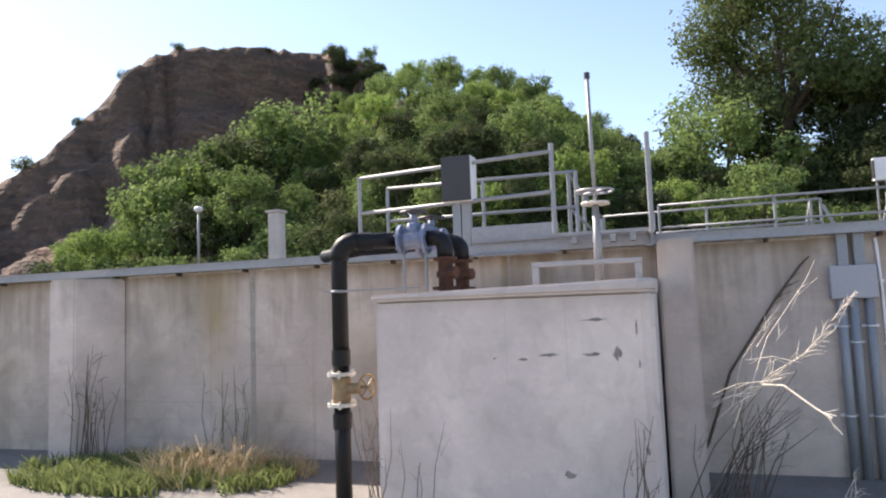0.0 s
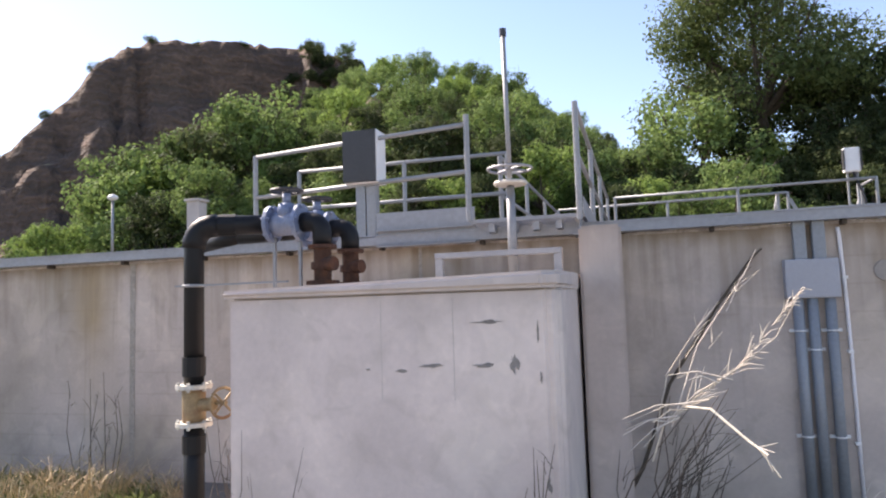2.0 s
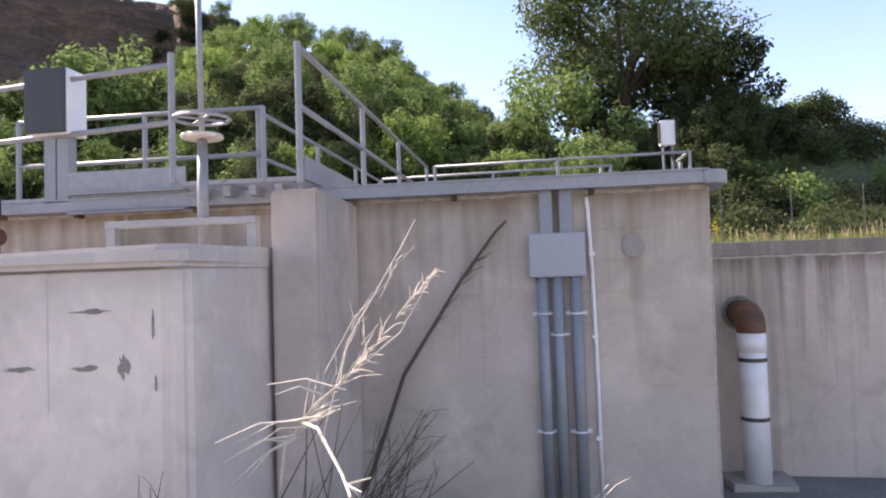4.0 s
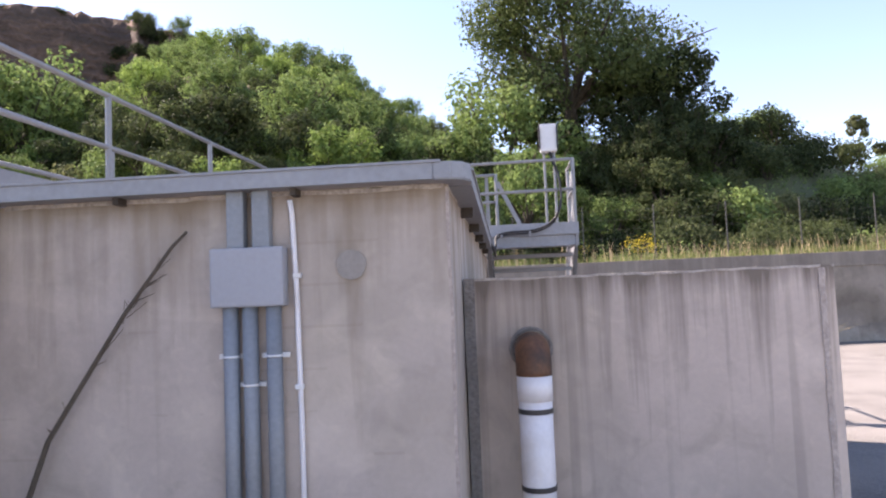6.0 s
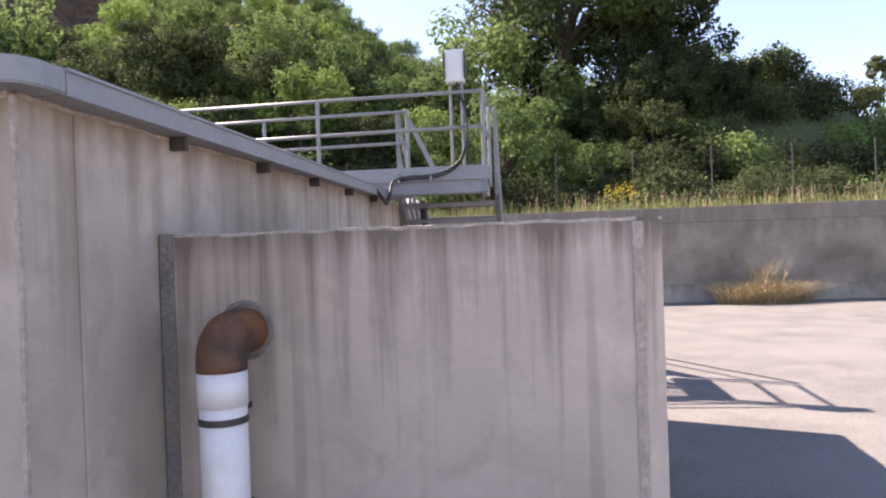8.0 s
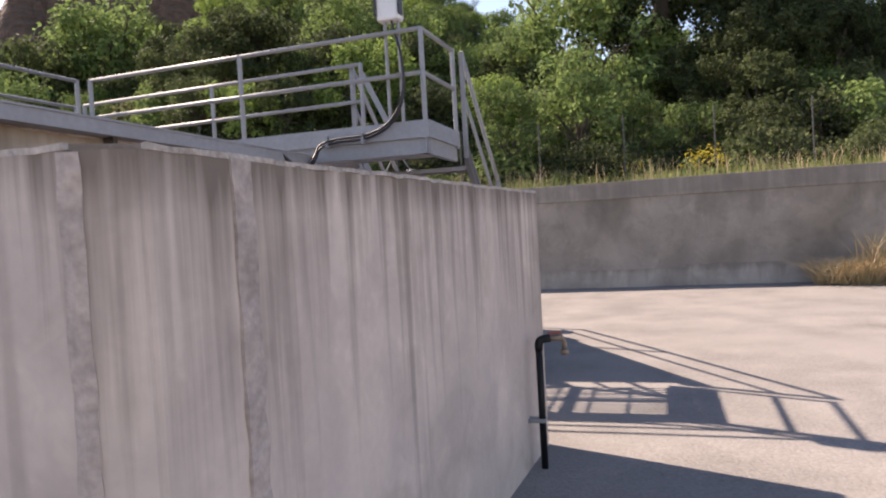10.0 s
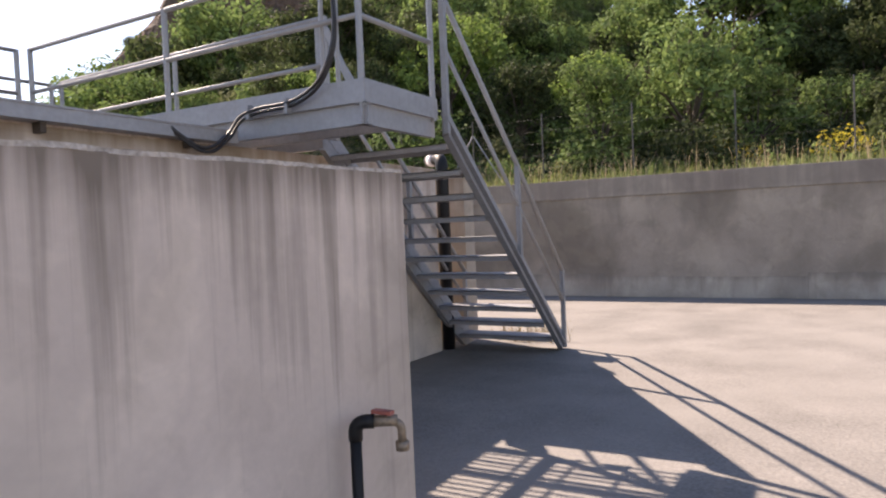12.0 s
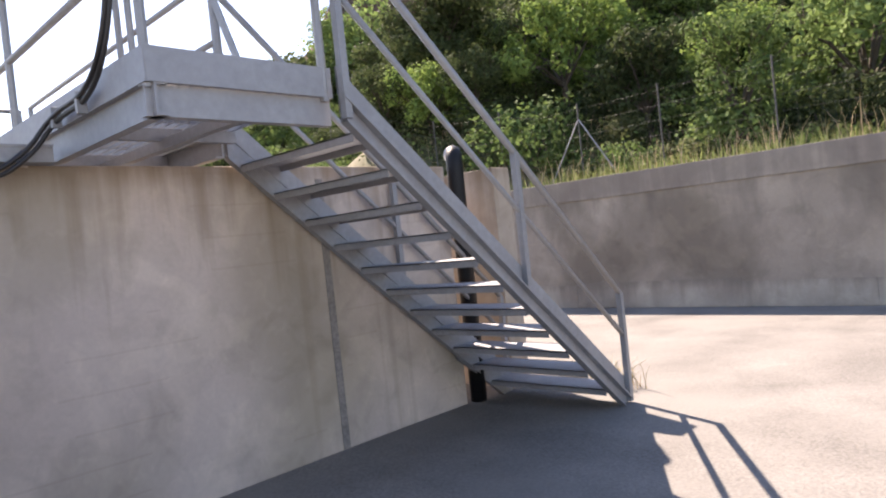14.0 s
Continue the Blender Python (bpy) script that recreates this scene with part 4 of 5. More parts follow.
def wall_conduits():
    s = thing("conduit_run", (-0.97, -0.05, 0), "three blue-grey conduits rising to a flat grey junction box", "conduit")
    for x in (-1.105, -1.005, -0.885):
        part("conduit", tube(bmesh.new(), [(x, -0.045, 0.0), (x, -0.045, 1.59)], 0.039, 12), M_CONDUIT, s, smooth=True)
    for x in (-1.066, -0.935):
        part("conduit", cube(x - 0.045, x + 0.045, -0.075, -0.006, 1.85, 2.155, 0.012), M_CONDUIT, s)
    part("junction_box", cube(-1.19, -0.817, -0.1, -0.004, 1.573, 1.867, 0.012), M_PLATE, s, "flat pale grey junction box")
    for x, z in ((-1.105, 1.33), (-0.885, 1.33), (-1.005, 1.19), (-1.105, 0.55), (-0.885, 0.55)):
        bm = bmesh.new()
        ring(bm, (x, -0.045, z), (0, 0, 1), 0.04, 0.006, 14)
        box(bm, x - 0.07, x + 0.07, -0.03, -0.004, z - 0.012, z + 0.012, 0.003)
        part("clip", bm, M_OFFWHITE, s, "white pipe clip")
    t = thing("thin_tube", (-0.76, -0.02, 0), "thin white plastic tube fixed upright to the wall", "pipe")
    part("tube", tube(bmesh.new(), [(-0.76, -0.02, 0.0), (-0.764, -0.018, 1.0), (-0.772, -0.02, 1.6), (-0.787, -0.02, 2.03), (-0.795, -0.03, 2.1)], 0.014, 8), M_WHITE, t, smooth=True)
    for z in (0.5, 1.17, 1.72):
        part("clip", cube(-0.79, -0.75, -0.035, -0.003, z - 0.012, z + 0.012, 0.003), M_OFFWHITE, t)
    bm = disc(bmesh.new(), (-0.495, -0.003, 1.763), (0, 1, 0), 0.075, 0.02, 24)
    tagged(part("patch", bm, M_PATCH), "round grey cement patch on the tank wall", "patch", kind="structure")


wall_conduits()


def overflow():
    s = thing("overflow_pipe", (0.405, 0.7, 0), "white plastic downpipe with a rust-brown elbow from the chamber wall", "pipe")
    c = (0.405, 0.585)
    part("pipe", tube(bmesh.new(), [(c[0], c[1], 0.02), (c[0], c[1], 1.13)], 0.095, 24), M_WHITE, s, smooth=True)
    part("socket", tube(bmesh.new(), [(c[0], c[1], 0.98), (c[0], c[1], 1.125)], 0.1, 24), M_WHITE, s, smooth=True)
    bm = bmesh.new()
    tube(bm, [(c[0], c[1], 1.12)] + bend((c[0], c[1], 1.0), (c[0], c[1], 1.25), (c[0], 1.1, 1.25), 0.11, 8) + [(c[0], 0.95, 1.25)], 0.101, 24)
    part("elbow", bm, M_ORANGE, s, "rust-brown stained elbow", True)
    ring_bm = ring(bmesh.new(), (c[0], 0.842, 1.25), (0, 1, 0), 0.12, 0.014, 24)
    part("collar", ring_bm, M_STAIN, s, "cement collar")
    for z in (0.925, 0.5):
        bm = tube(bmesh.new(), [(c[0], c[1], z - 0.014), (c[0], c[1], z + 0.014)], 0.099, 24)
        box(bm, c[0] - 0.015, c[0] + 0.015, c[1] + 0.09, 0.86, z - 0.012, z + 0.012)
        part("strap", bm, M_DARK, s, "dark metal strap")
    bm = subdivide_jitter(prism(bmesh.new(), [(0.2, 0.44), (0.63, 0.44), (0.66, 0.83), (0.17, 0.83)], -0.02, 0.05), 3, 0.03)
    part("footing", bm, M_RET_LOW, s, "rough cement footing")


overflow()


def garden_tap():
    s = thing("water_tap", (2.49, 3.72, 0), "corroded tap with red lever on a black standpipe", "tap")
    x = 2.49
    part("standpipe", tube(bmesh.new(), [(x, 3.72, 0.0), (x, 3.72, 0.76)], 0.021, 10), M_BLACK, s, smooth=True)
    part("elbow", tube(bmesh.new(), [(x, 3.72, 0.72)] + bend((x, 3.72, 0.7), (x, 3.72, 0.785), (x + 0.1, 3.77, 0.785), 0.04) + [(x + 0.06, 3.75, 0.785)], 0.025, 12), M_BLACK, s, smooth=True)
    bm = tube(bmesh.new(), [(x + 0.05, 3.745, 0.785), (x + 0.13, 3.79, 0.785)], 0.02, 10)
    tube(bm, [(x + 0.13, 3.79, 0.785)] + bend((x + 0.1, 3.77, 0.785), (x + 0.14, 3.80, 0.775), (x + 0.14, 3.80, 0.6), 0.03) + [(x + 0.14, 3.80, 0.7)], 0.015, 10)
    disc(bm, (x + 0.14, 3.80, 0.695), (0, 0, 1), 0.024, 0.03, 12)
    part("spout", bm, M_TAP, s, "corroded brass spout", True)
    part("lever", cube(x + 0.05, x + 0.13, 3.745, 3.775, 0.81, 0.825, 0.004), M_RED, s, "faded red lever")
    for z in (0.3,):
        part("clip", cube(x - 0.09, x + 0.025, 3.69, 3.75, z - 0.012, z + 0.012, 0.003), M_RAIL, s)


garden_tap()


def rear_drain():
    s = thing("drain_pipe", (0.02, 8.93, 0), "black plastic pipe bending over the annex wall behind the stair", "pipe")
    bm = tube(bmesh.new(), [(0.02, 8.93, 0.0)] + bend((0.02, 8.93, 1.0), (0.02, 8.93, 2.27), (-0.5, 9.5, 2.3), 0.14) + [(-0.4, 9.38, 2.3)], 0.075, 14)
    part("pipe", bm, M_BLACK, s, smooth=True)
    part("sleeve", tube(bmesh.new(), [(-0.16, 9.12, 2.285), (-0.3, 9.27, 2.295)], 0.083, 14), M_WHITE, s, "white pipe sleeve", True)


rear_drain()


def tank_column():
    s = thing("concrete_column", (-8.86, 3.42, 2.35), "short pale concrete column with a cap on the tank divider", "column")
    part("shaft", cube(-8.97, -8.75, 3.32, 3.53, 2.5, 3.36, 0.012), M_CHEST, s)
    part("cap", cube(-9.0, -8.72, 3.29, 3.56, 3.36, 3.4, 0.01), M_CHEST, s)
    part("plinth", cube(-9.06, -8.6, 3.26, 3.6, 2.34, 2.51, 0.012), M_CHEST, s)
    b = thing("concrete_stub", (-9.45, 3.42, 2.35), "small concrete stub on the tank divider", "stub")
    part("stub_body", cube(-9.53, -9.36, 3.35, 3.49, 2.34, 2.56, 0.01), M_CHEST, b)
    l = thing("street_lamp", (-10.45, 3.42, 2.35), "thin grey lamp post with a small round head", "lamp")
    part("pole", tube(bmesh.new(), [(-10.45, 3.42, 2.34), (-10.45, 3.42, 3.53)], 0.022, 8), M_RAIL, l, smooth=True)
    bm = bmesh.new()
    bmesh.ops.create_uvsphere(bm, u_segments=14, v_segments=8, radius=0.085, matrix=Matrix.Translation((-10.45, 3.42, 3.55)) @ Matrix.Diagonal((1, 1, 0.6, 1)))
    part("head", bm, M_OFFWHITE, l, smooth=True)


tank_column()


# ---- plants ----
def leaf_cloud(rnd, lobes, count, size, flat=0.35):
    """Many small bent leaves spread through the shells of several lobes; returns mesh lists."""
    vs, fs = [], []
    weights = [l[3] ** 2 for l in lobes]
    for _ in range(count):
        lx, ly, lz, lr, sq = rnd.choices(lobes, weights)[0]
        while True:
            d = Vector((rnd.uniform(-1, 1), rnd.uniform(-1, 1), rnd.uniform(-1, 1)))
            if 0.05 < d.length < 1:
                break
        d.normalize()
        k = lr * (rnd.uniform(0.3, 1.0) ** 0.5 + rnd.uniform(-0.05, 0.16)) * (0.82 + 0.36 * noise.noise(d * 2.3 + Vector((lx, ly, lz))))
        p = Vector((lx, ly, lz)) + Vector((d.x, d.y, d.z * sq)) * k
        n = (d + Vector((rnd.uniform(-1, 1), rnd.uniform(-1, 1), rnd.uniform(-0.4, 1)))).normalized()
        u = n.orthogonal().normalized()
        a = rnd.uniform(0, 6.28)
        u = (u * math.cos(a) + n.cross(u) * math.sin(a))
        w = n.cross(u)
        s = size * rnd.uniform(0.6, 1.35)
        i = len(vs)
        vs += [p - u * s, p + w * s * 0.55 + n * s * 0.12, p + u * s, p - w * s * 0.55 + n * s * 0.12]
        fs.append((i, i + 1, i + 2, i + 3))
    return vs, fs


def mesh_of(name, vs, fs, material):
    me = bpy.data.meshes.new(name)
    me.from_pydata([tuple(v) for v in vs], [], fs)
    me.materials.append(material)
    return me


def tree(name, label, seed, tall, spread, trunk, material, leaves, size, group, low=0.22, lobes_n=30):
    """A tree at the origin: tapered trunk with limbs, and a crown of leaves in uneven lobes."""
    rnd = random.Random(seed)
    t = thing(name, (0, 0, 0), label, "tree", group)
    bm = bmesh.new()
    lean = (rnd.uniform(-0.1, 0.1) * tall, rnd.uniform(-0.1, 0.1) * tall)
    fork = Vector((lean[0] * 0.4, lean[1] * 0.4, tall * (low + 0.1)))
    tube(bm, [(0, 0, -0.6), (lean[0] * 0.15, lean[1] * 0.15, tall * low * 0.5), fork], trunk, 8, taper=0.7)
    lobes = []
    for i in range(lobes_n):
        a = 2.4 * i + rnd.uniform(-0.4, 0.4)
        f = rnd.uniform(0.25, 0.85)
        z = tall * rnd.uniform(low + 0.14, 0.86)
        k = spread * f * (1.1 - 0.55 * max(0, z / tall - 0.45))
        c = Vector((lean[0] * z / tall + math.cos(a) * k, lean[1] * z / tall + math.sin(a) * k, z))
        lobes.append((c.x, c.y, c.z, spread * rnd.uniform(0.16, 0.34), rnd.uniform(0.7, 1.1)))
        m = fork.lerp(c, 0.5) + Vector((0, 0, 0.06 * tall))
        if i % 3 == 0:
            tube(bm, [fork, m, c], trunk * 0.4, 6, taper=0.2)
        for j in range(2):
            e = c + Vector((rnd.uniform(-1, 1), rnd.uniform(-1, 1), rnd.uniform(-0.2, 1))) * spread * 0.3
            tube(bm, [m.lerp(c, 0.6), e], trunk * 0.16, 4, taper=0.3)
    lobes.append((lean[0], lean[1], tall * 0.84, spread * 0.42, 0.9))
    part("trunk", bm, M_BARK, t, "dark branching trunk")
    vs, fs = leaf_cloud(rnd, lobes, leaves, size)
    ob = part("crown", mesh_of("crown", vs, fs, material), material, t)
    return t


def bush(name, label, seed, wide, tall, material, leaves, size, group, category="bush"):
    rnd = random.Random(seed)
    t = thing(name, (0, 0, 0), label, category, group)
    bm = bmesh.new()
    lobes = []
    for i in range(6):
        a = i * 1.05 + rnd.uniform(-0.3, 0.3)
        k = wide * rnd.uniform(0.1, 0.6)
        c = (math.cos(a) * k, math.sin(a) * k, tall * rnd.uniform(0.25, 0.7))
        lobes.append((*c, wide * rnd.uniform(0.35, 0.6), min(1.0, tall / wide * 0.9)))
        tube(bm, [(0, 0, -0.3), (c[0] * 0.5, c[1] * 0.5, c[2] * 0.6), c], 0.03 * wide, 5, taper=0.3)
    part("stem", bm, M_BARK, t)
    vs, fs = leaf_cloud(rnd, lobes, leaves, size)
    part("foliage", mesh_of("foliage", vs, fs, material), material, t)
    return t


def plant(ob, x, y, scale=1.0, turn=0.0, sink=0.15, dz=0.0):
    ob.scale = (scale, scale, scale)
    m = Matrix.Translation((x, y, height(x, y) - sink + dz)) @ Matrix.Rotation(turn, 4, "Z")
    c = copy_thing(ob, m)
    return c


def polar(b, r):
    return r * math.sin(radians(b)), r * math.cos(radians(b)) - 5.0


def drop(ob):
    for o in list(ob.children_recursive) + [ob]:
        bpy.data.objects.remove(o)


kinds = [tree("hill_tree", "broad leafy green tree on the wooded hillside", 11, 7.0, 3.4, 0.22, M_LEAF, 4300, 0.13, "trees on the hillside"),
         tree("hill_tree", "rounded bright green tree on the wooded hillside", 12, 6.0, 3.0, 0.18, M_LEAF_LT, 4300, 0.13, "trees on the hillside"),
         tree("hill_tree", "dark green tree on the wooded hillside", 13, 6.5, 2.9, 0.2, M_LEAF_DK, 4300, 0.13, "trees on the hillside"),
         tree("hill_tree", "green oak-like tree on the wooded hillside", 14, 7.5, 3.2, 0.22, M_LEAF, 4300, 0.13, "trees on the hillside")]
shrubs = [bush("scrub_bush", "grey-green scrub bush on the slope", 21, 1.6, 1.5, M_LEAF_GR, 1800, 0.08, "bushes on the slopes"),
          bush("scrub_bush", "fresh green bush on the slope", 22, 1.7, 1.8, M_LEAF, 1800, 0.08, "bushes on the slopes"),
          bush("scrub_bush", "dark green bush on the slope", 23, 1.8, 2.0, M_LEAF_DK, 1900, 0.08, "bushes on the slopes"),
          bush("scrub_bush", "leafy green bush on the slope", 24, 1.7, 1.9, M_LEAF, 1800, 0.08, "bushes on the slopes")]
rnd = random.Random(77)
# wooded hill
placed = []
for _ in range(6000):
    b, r = rnd.uniform(-50, 6), rnd.uniform(23, 57)
    if b < -41 and r < 36 or b < -25 and r < 33:
        continue
    x, y = polar(b, r)
    if y < 17.5:
        continue
    gap = 1.95 + 0.012 * r
    if any((x - px) ** 2 + (y - py) ** 2 < gap * gap for px, py in placed):
        continue
    if b > -11 and r > 32 and rnd.random() < 0.55:
        continue
    placed.append((x, y))
    plant(rnd.choices(kinds, (4, 3, 2, 3))[0], x, y, rnd.uniform(0.38, 0.62) * (0.75 if b > -11 and r > 35 else 1.0), rnd.uniform(0, 6.28), 0.3)
    if len(placed) > 225:
        break
# scrub on the bank, the hill's edge and the cliff
spots = []
for _ in range(6000):
    k = rnd.random()
    if k < 0.62:
        b, r = rnd.uniform(-40, 34), rnd.uniform(21.5, 40)
    elif k < 0.8:
        b, r = rnd.uniform(-56, -28), rnd.uniform(22, 38)
    elif k < 0.92:
        b, r = rnd.uniform(-18, 2), rnd.uniform(36, 58)
    else:
        b, r = rnd.uniform(-38, -24), rnd.uniform(65, 79)
    x, y = polar(b, r)
    if y < 17.0 or 16 < b < 27 and r > 30 and rnd.random() < 0.7:
        continue
    gap = 1.5 if r < 42 else 1.8
    if r > 60:
        gap = 3.0
    if any((x - px) ** 2 + (y - py) ** 2 < gap * gap for px, py in spots):
        continue
    spots.append((x, y))
    near = r < 28
    # dark bushes outweigh the rest here: their colour stands in for the bank's shade
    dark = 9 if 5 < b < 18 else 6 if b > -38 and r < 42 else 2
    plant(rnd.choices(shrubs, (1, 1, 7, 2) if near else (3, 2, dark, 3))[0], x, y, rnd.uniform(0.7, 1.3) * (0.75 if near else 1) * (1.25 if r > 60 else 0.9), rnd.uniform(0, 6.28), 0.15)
    if len(spots) > 330:
        break

# the big oak and its neighbours on the bank
oak = tree("oak_tree", "large dark oak with a spreading crown and open branches", 31, 12.2, 6.2, 0.42, M_LEAF_OAK, 36000, 0.1, "", 0.2, 44)
oak.matrix_basis = Matrix.Translation((4.2, 29.3, height(4.2, 29.3) - 0.2))
plant(kinds[2], 8.6, 28.6, 0.85, 1.0, 0.3)
plant(kinds[2], 6.6, 27.4, 0.62, 2.0, 0.3)
plant(kinds[2], 2.2, 28.6, 0.8, 3.0, 0.3)
plant(kinds[2], 6.0, 29.4, 0.95, 4.1, 0.3)
# mostly the dark kind, its leaf colour doing the work of shade on the bank
for b, r, s, k in ((0.8, 31.5, 0.98, 0), (-1.6, 30, 0.7, 3), (1.8, 26.5, 0.5, 0), (-4, 31, 0.6, 2), (-9, 30, 0.55, 2), (-15, 27.5, 0.6, 2), (-21, 27, 0.6, 2), (-27, 29.5, 0.55, 2), (-24, 24.5, 0.38, 2), (-18, 24.5, 0.4, 2), (12, 31, 0.6, 2), (15, 33, 0.5, 2)):
    x, y = polar(b, r)
    plant(kinds[k], x, y, s, r * 1.7, 0.3)
gum = tree("eucalyptus_tree", "tall thin eucalyptus with sparse grey-green tufts", 35, 11.0, 2.4, 0.16, M_LEAF_GR, 1500, 0.2, "trees beyond the bank", 0.35, 9)
for b, r, s, k in ((8, 31, 0.5, 2), (10, 29.5, 0.45, 2), (12.5, 29, 0.5, 2), (14.5, 31, 0.5, 2), (16.5, 32, 0.48, 2), (18, 33.5, 0.4, 2), (9, 27.5, 0.4, 0), (13, 27, 0.4, 2), (5.5, 26, 0.42, 3)):
    x, y = polar(b, r)
    plant(kinds[k], x, y, s, r * 2.3, 0.3)
for b, s in ((-30.3, 1.2), (-29.5, 1.0), (-27.6, 1.1), (-27.0, 1.5), (-25.6, 1.0), (-33.5, 0.5), (-37.2, 0.5), (-40.5, 0.7), (-44.5, 0.7), (-47.5, 0.8), (-51, 1.1)):
    x, y = polar(b, 88)
    plant(shrubs[2], x, y, s, b, 0.3 + 0.5 * s)
for i in range(40):
    b, r = rnd.uniform(-25.5, -12), rnd.uniform(66, 87)
    x, y = polar(b, r)
    plant(kinds[i % 4], x, y, rnd.uniform(0.4, 0.65), r, 0.3)
for i in range(22):
    b, r = rnd.uniform(-38, -26), rnd.uniform(62, 79)
    x, y = polar(b, r)
    plant(kinds[2 if i % 3 else 0], x, y, rnd.uniform(0.4, 0.75), r, 0.3)
for b, r, s in ((26.2, 50, 0.65), (29.5, 48, 0.85), (33, 52, 0.8)):
    x, y = polar(b, r)
    plant(gum, x, y, s, r, 0.2)
for b0, b1, r0, r1, n in ((-39.5, -31, 75.5, 81, 40), (-28.5, -24.5, 78, 86, 20), (-31.5, -28, 75, 81, 10)):
    for i in range(n):
        b, r = rnd.uniform(b0, b1), rnd.uniform(r0, r1)
        x, y = polar(b, r)
        plant(kinds[2 if i % 3 else 0], x, y, rnd.uniform(0.28, 0.5), r, 0.45)
# trees on the spur that hide the foot of the cliff
for i, (b, r, top) in enumerate(((-44.6, 39, 9.4), (-43.4, 41, 10.6), (-42, 39, 11.2), (-40, 41, 12.2), (-38.2, 39, 12.6), (-36.4, 41, 13.5), (-34.6, 40, 14.3), (-41.5, 34, 8.0), (-39.0, 34, 8.8), (-33, 44, 15.4), (-47.5, 42, 6.2), (-50, 41, 5.2))):
    x, y = polar(b, r)
    z = height(x, y)
    plant(kinds[(0, 3, 1, 0, 2, 3, 0, 2, 3, 2, 0, 1, 0)[i]], x, y, max(0.3, (top - z) / 6.9), i * 1.9, 0.3)
for o in kinds + shrubs + [gum]:
    drop(o)
shoots = [bush("verge_bush", "low green bush on the verge behind the fence", 81, 0.75, 0.8, M_LEAF, 900, 0.045, "bushes on the verge"),
          bush("verge_bush", "low grey-green bush on the verge behind the fence", 82, 0.8, 0.7, M_LEAF_GR, 900, 0.042, "bushes on the verge")]
for i in range(34):
    x, y = rnd.uniform(-9, 14), rnd.uniform(16.5, 19.2)
    plant(shoots[i % 2 if x < 6 else 1], x, y, rnd.uniform(0.5, 1.15), x * 2, 0.08)
for o in shoots:
    drop(o)
broom = bush("broom_bush", "broom bush covered in yellow flowers on the verge", 41, 0.6, 0.55, M_YELLOW, 240, 0.034, "flowering broom")
for x, y, s in ((2.2, 17.4, 1.0), (4.3, 17.5, 1.1), (4.9, 17.8, 0.7), (2.7, 17.9, 0.7), (6.6, 18.2, 0.6)):
    plant(broom, x, y, s, x, 0.05, 0.3)
drop(broom)


def blades(name, label, seed, count, place, tall, wide, material, category, lean=0.35):
    """Loose upright blades, each a bent tapered strip; stuff."""
    r = random.Random(seed)
    vs, fs = [], []
    for _ in range(count):
        x, y, z = place(r)
        h, w = tall * r.uniform(0.4, 1.2), wide * r.uniform(0.6, 1.3)
        a, d = r.uniform(0, 6.28), r.uniform(0, 6.28)
        k = h * lean * r.uniform(0.2, 1.4)
        o = Vector((math.cos(d) * k, math.sin(d) * k, 0))
        s = Vector((math.cos(a) * w, math.sin(a) * w, 0))
        p = Vector((x, y, z))
        i = len(vs)
        m = p + o * 0.35 + Vector((0, 0, h * 0.6))
        vs += [p - s, p + s, m + s * 0.7, m - s * 0.7, p + o + Vector((0, 0, h))]
        fs += [(i, i + 1, i + 2, i + 3), (i + 3, i + 2, i + 4)]
    ob = new(name, mesh_of(name, vs, fs, material))
    return tagged(ob, label, category, kind="stuff")


def verge(r):
    while True:
        x, y = r.uniform(-9, 18), RET + 0.4 + 5.0 * r.random() ** 1.5
        if noise.noise((x * 1.1, y * 1.1, 4)) + 0.5 * noise.noise((x * 0.35, y * 0.35, 9)) > r.uniform(-0.5, 0.45):
            break
    return x, y, height(x, y) - 0.02


blades("verge_grass", "tall green grass along the top of the retaining wall", 51, 10000, verge, 0.3, 0.009, M_GRASS, "grass")
blades("verge_straw", "dry straw-coloured grass along the top of the retaining wall", 52, 2400, verge, 0.6, 0.006, M_STRAW, "grass")


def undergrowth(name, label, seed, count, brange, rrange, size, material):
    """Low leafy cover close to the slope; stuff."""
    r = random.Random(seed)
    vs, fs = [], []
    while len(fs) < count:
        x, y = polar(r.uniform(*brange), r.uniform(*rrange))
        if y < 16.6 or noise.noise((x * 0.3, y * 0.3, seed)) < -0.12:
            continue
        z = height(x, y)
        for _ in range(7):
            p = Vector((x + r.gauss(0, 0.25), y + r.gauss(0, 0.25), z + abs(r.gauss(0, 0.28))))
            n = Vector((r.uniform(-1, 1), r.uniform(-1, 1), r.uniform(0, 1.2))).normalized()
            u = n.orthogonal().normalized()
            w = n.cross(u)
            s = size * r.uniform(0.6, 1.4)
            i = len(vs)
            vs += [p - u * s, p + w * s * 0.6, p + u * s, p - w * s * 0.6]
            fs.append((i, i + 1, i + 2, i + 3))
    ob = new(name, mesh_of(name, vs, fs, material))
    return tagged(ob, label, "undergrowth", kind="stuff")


undergrowth("undergrowth", "low green brambles and scrub covering the bank", 71, 30000, (-46, 34), (21, 41), 0.05, M_LEAF)
undergrowth("undergrowth", "pale dry scrub among the green of the bank", 72, 20000, (-46, 36), (21, 41), 0.045, M_LEAF_GR)
# shade on the bank, painted as a layer of dark leaves
undergrowth("undergrowth", "brambles on the bank with shade put into their dark leaf colour", 73, 60000, (-46, 23), (21, 40), 0.055, M_LEAF_DK)
undergrowth("undergrowth", "green scrub covering the wooded hill", 74, 40000, (-54, 3), (26, 58), 0.095, M_LEAF)


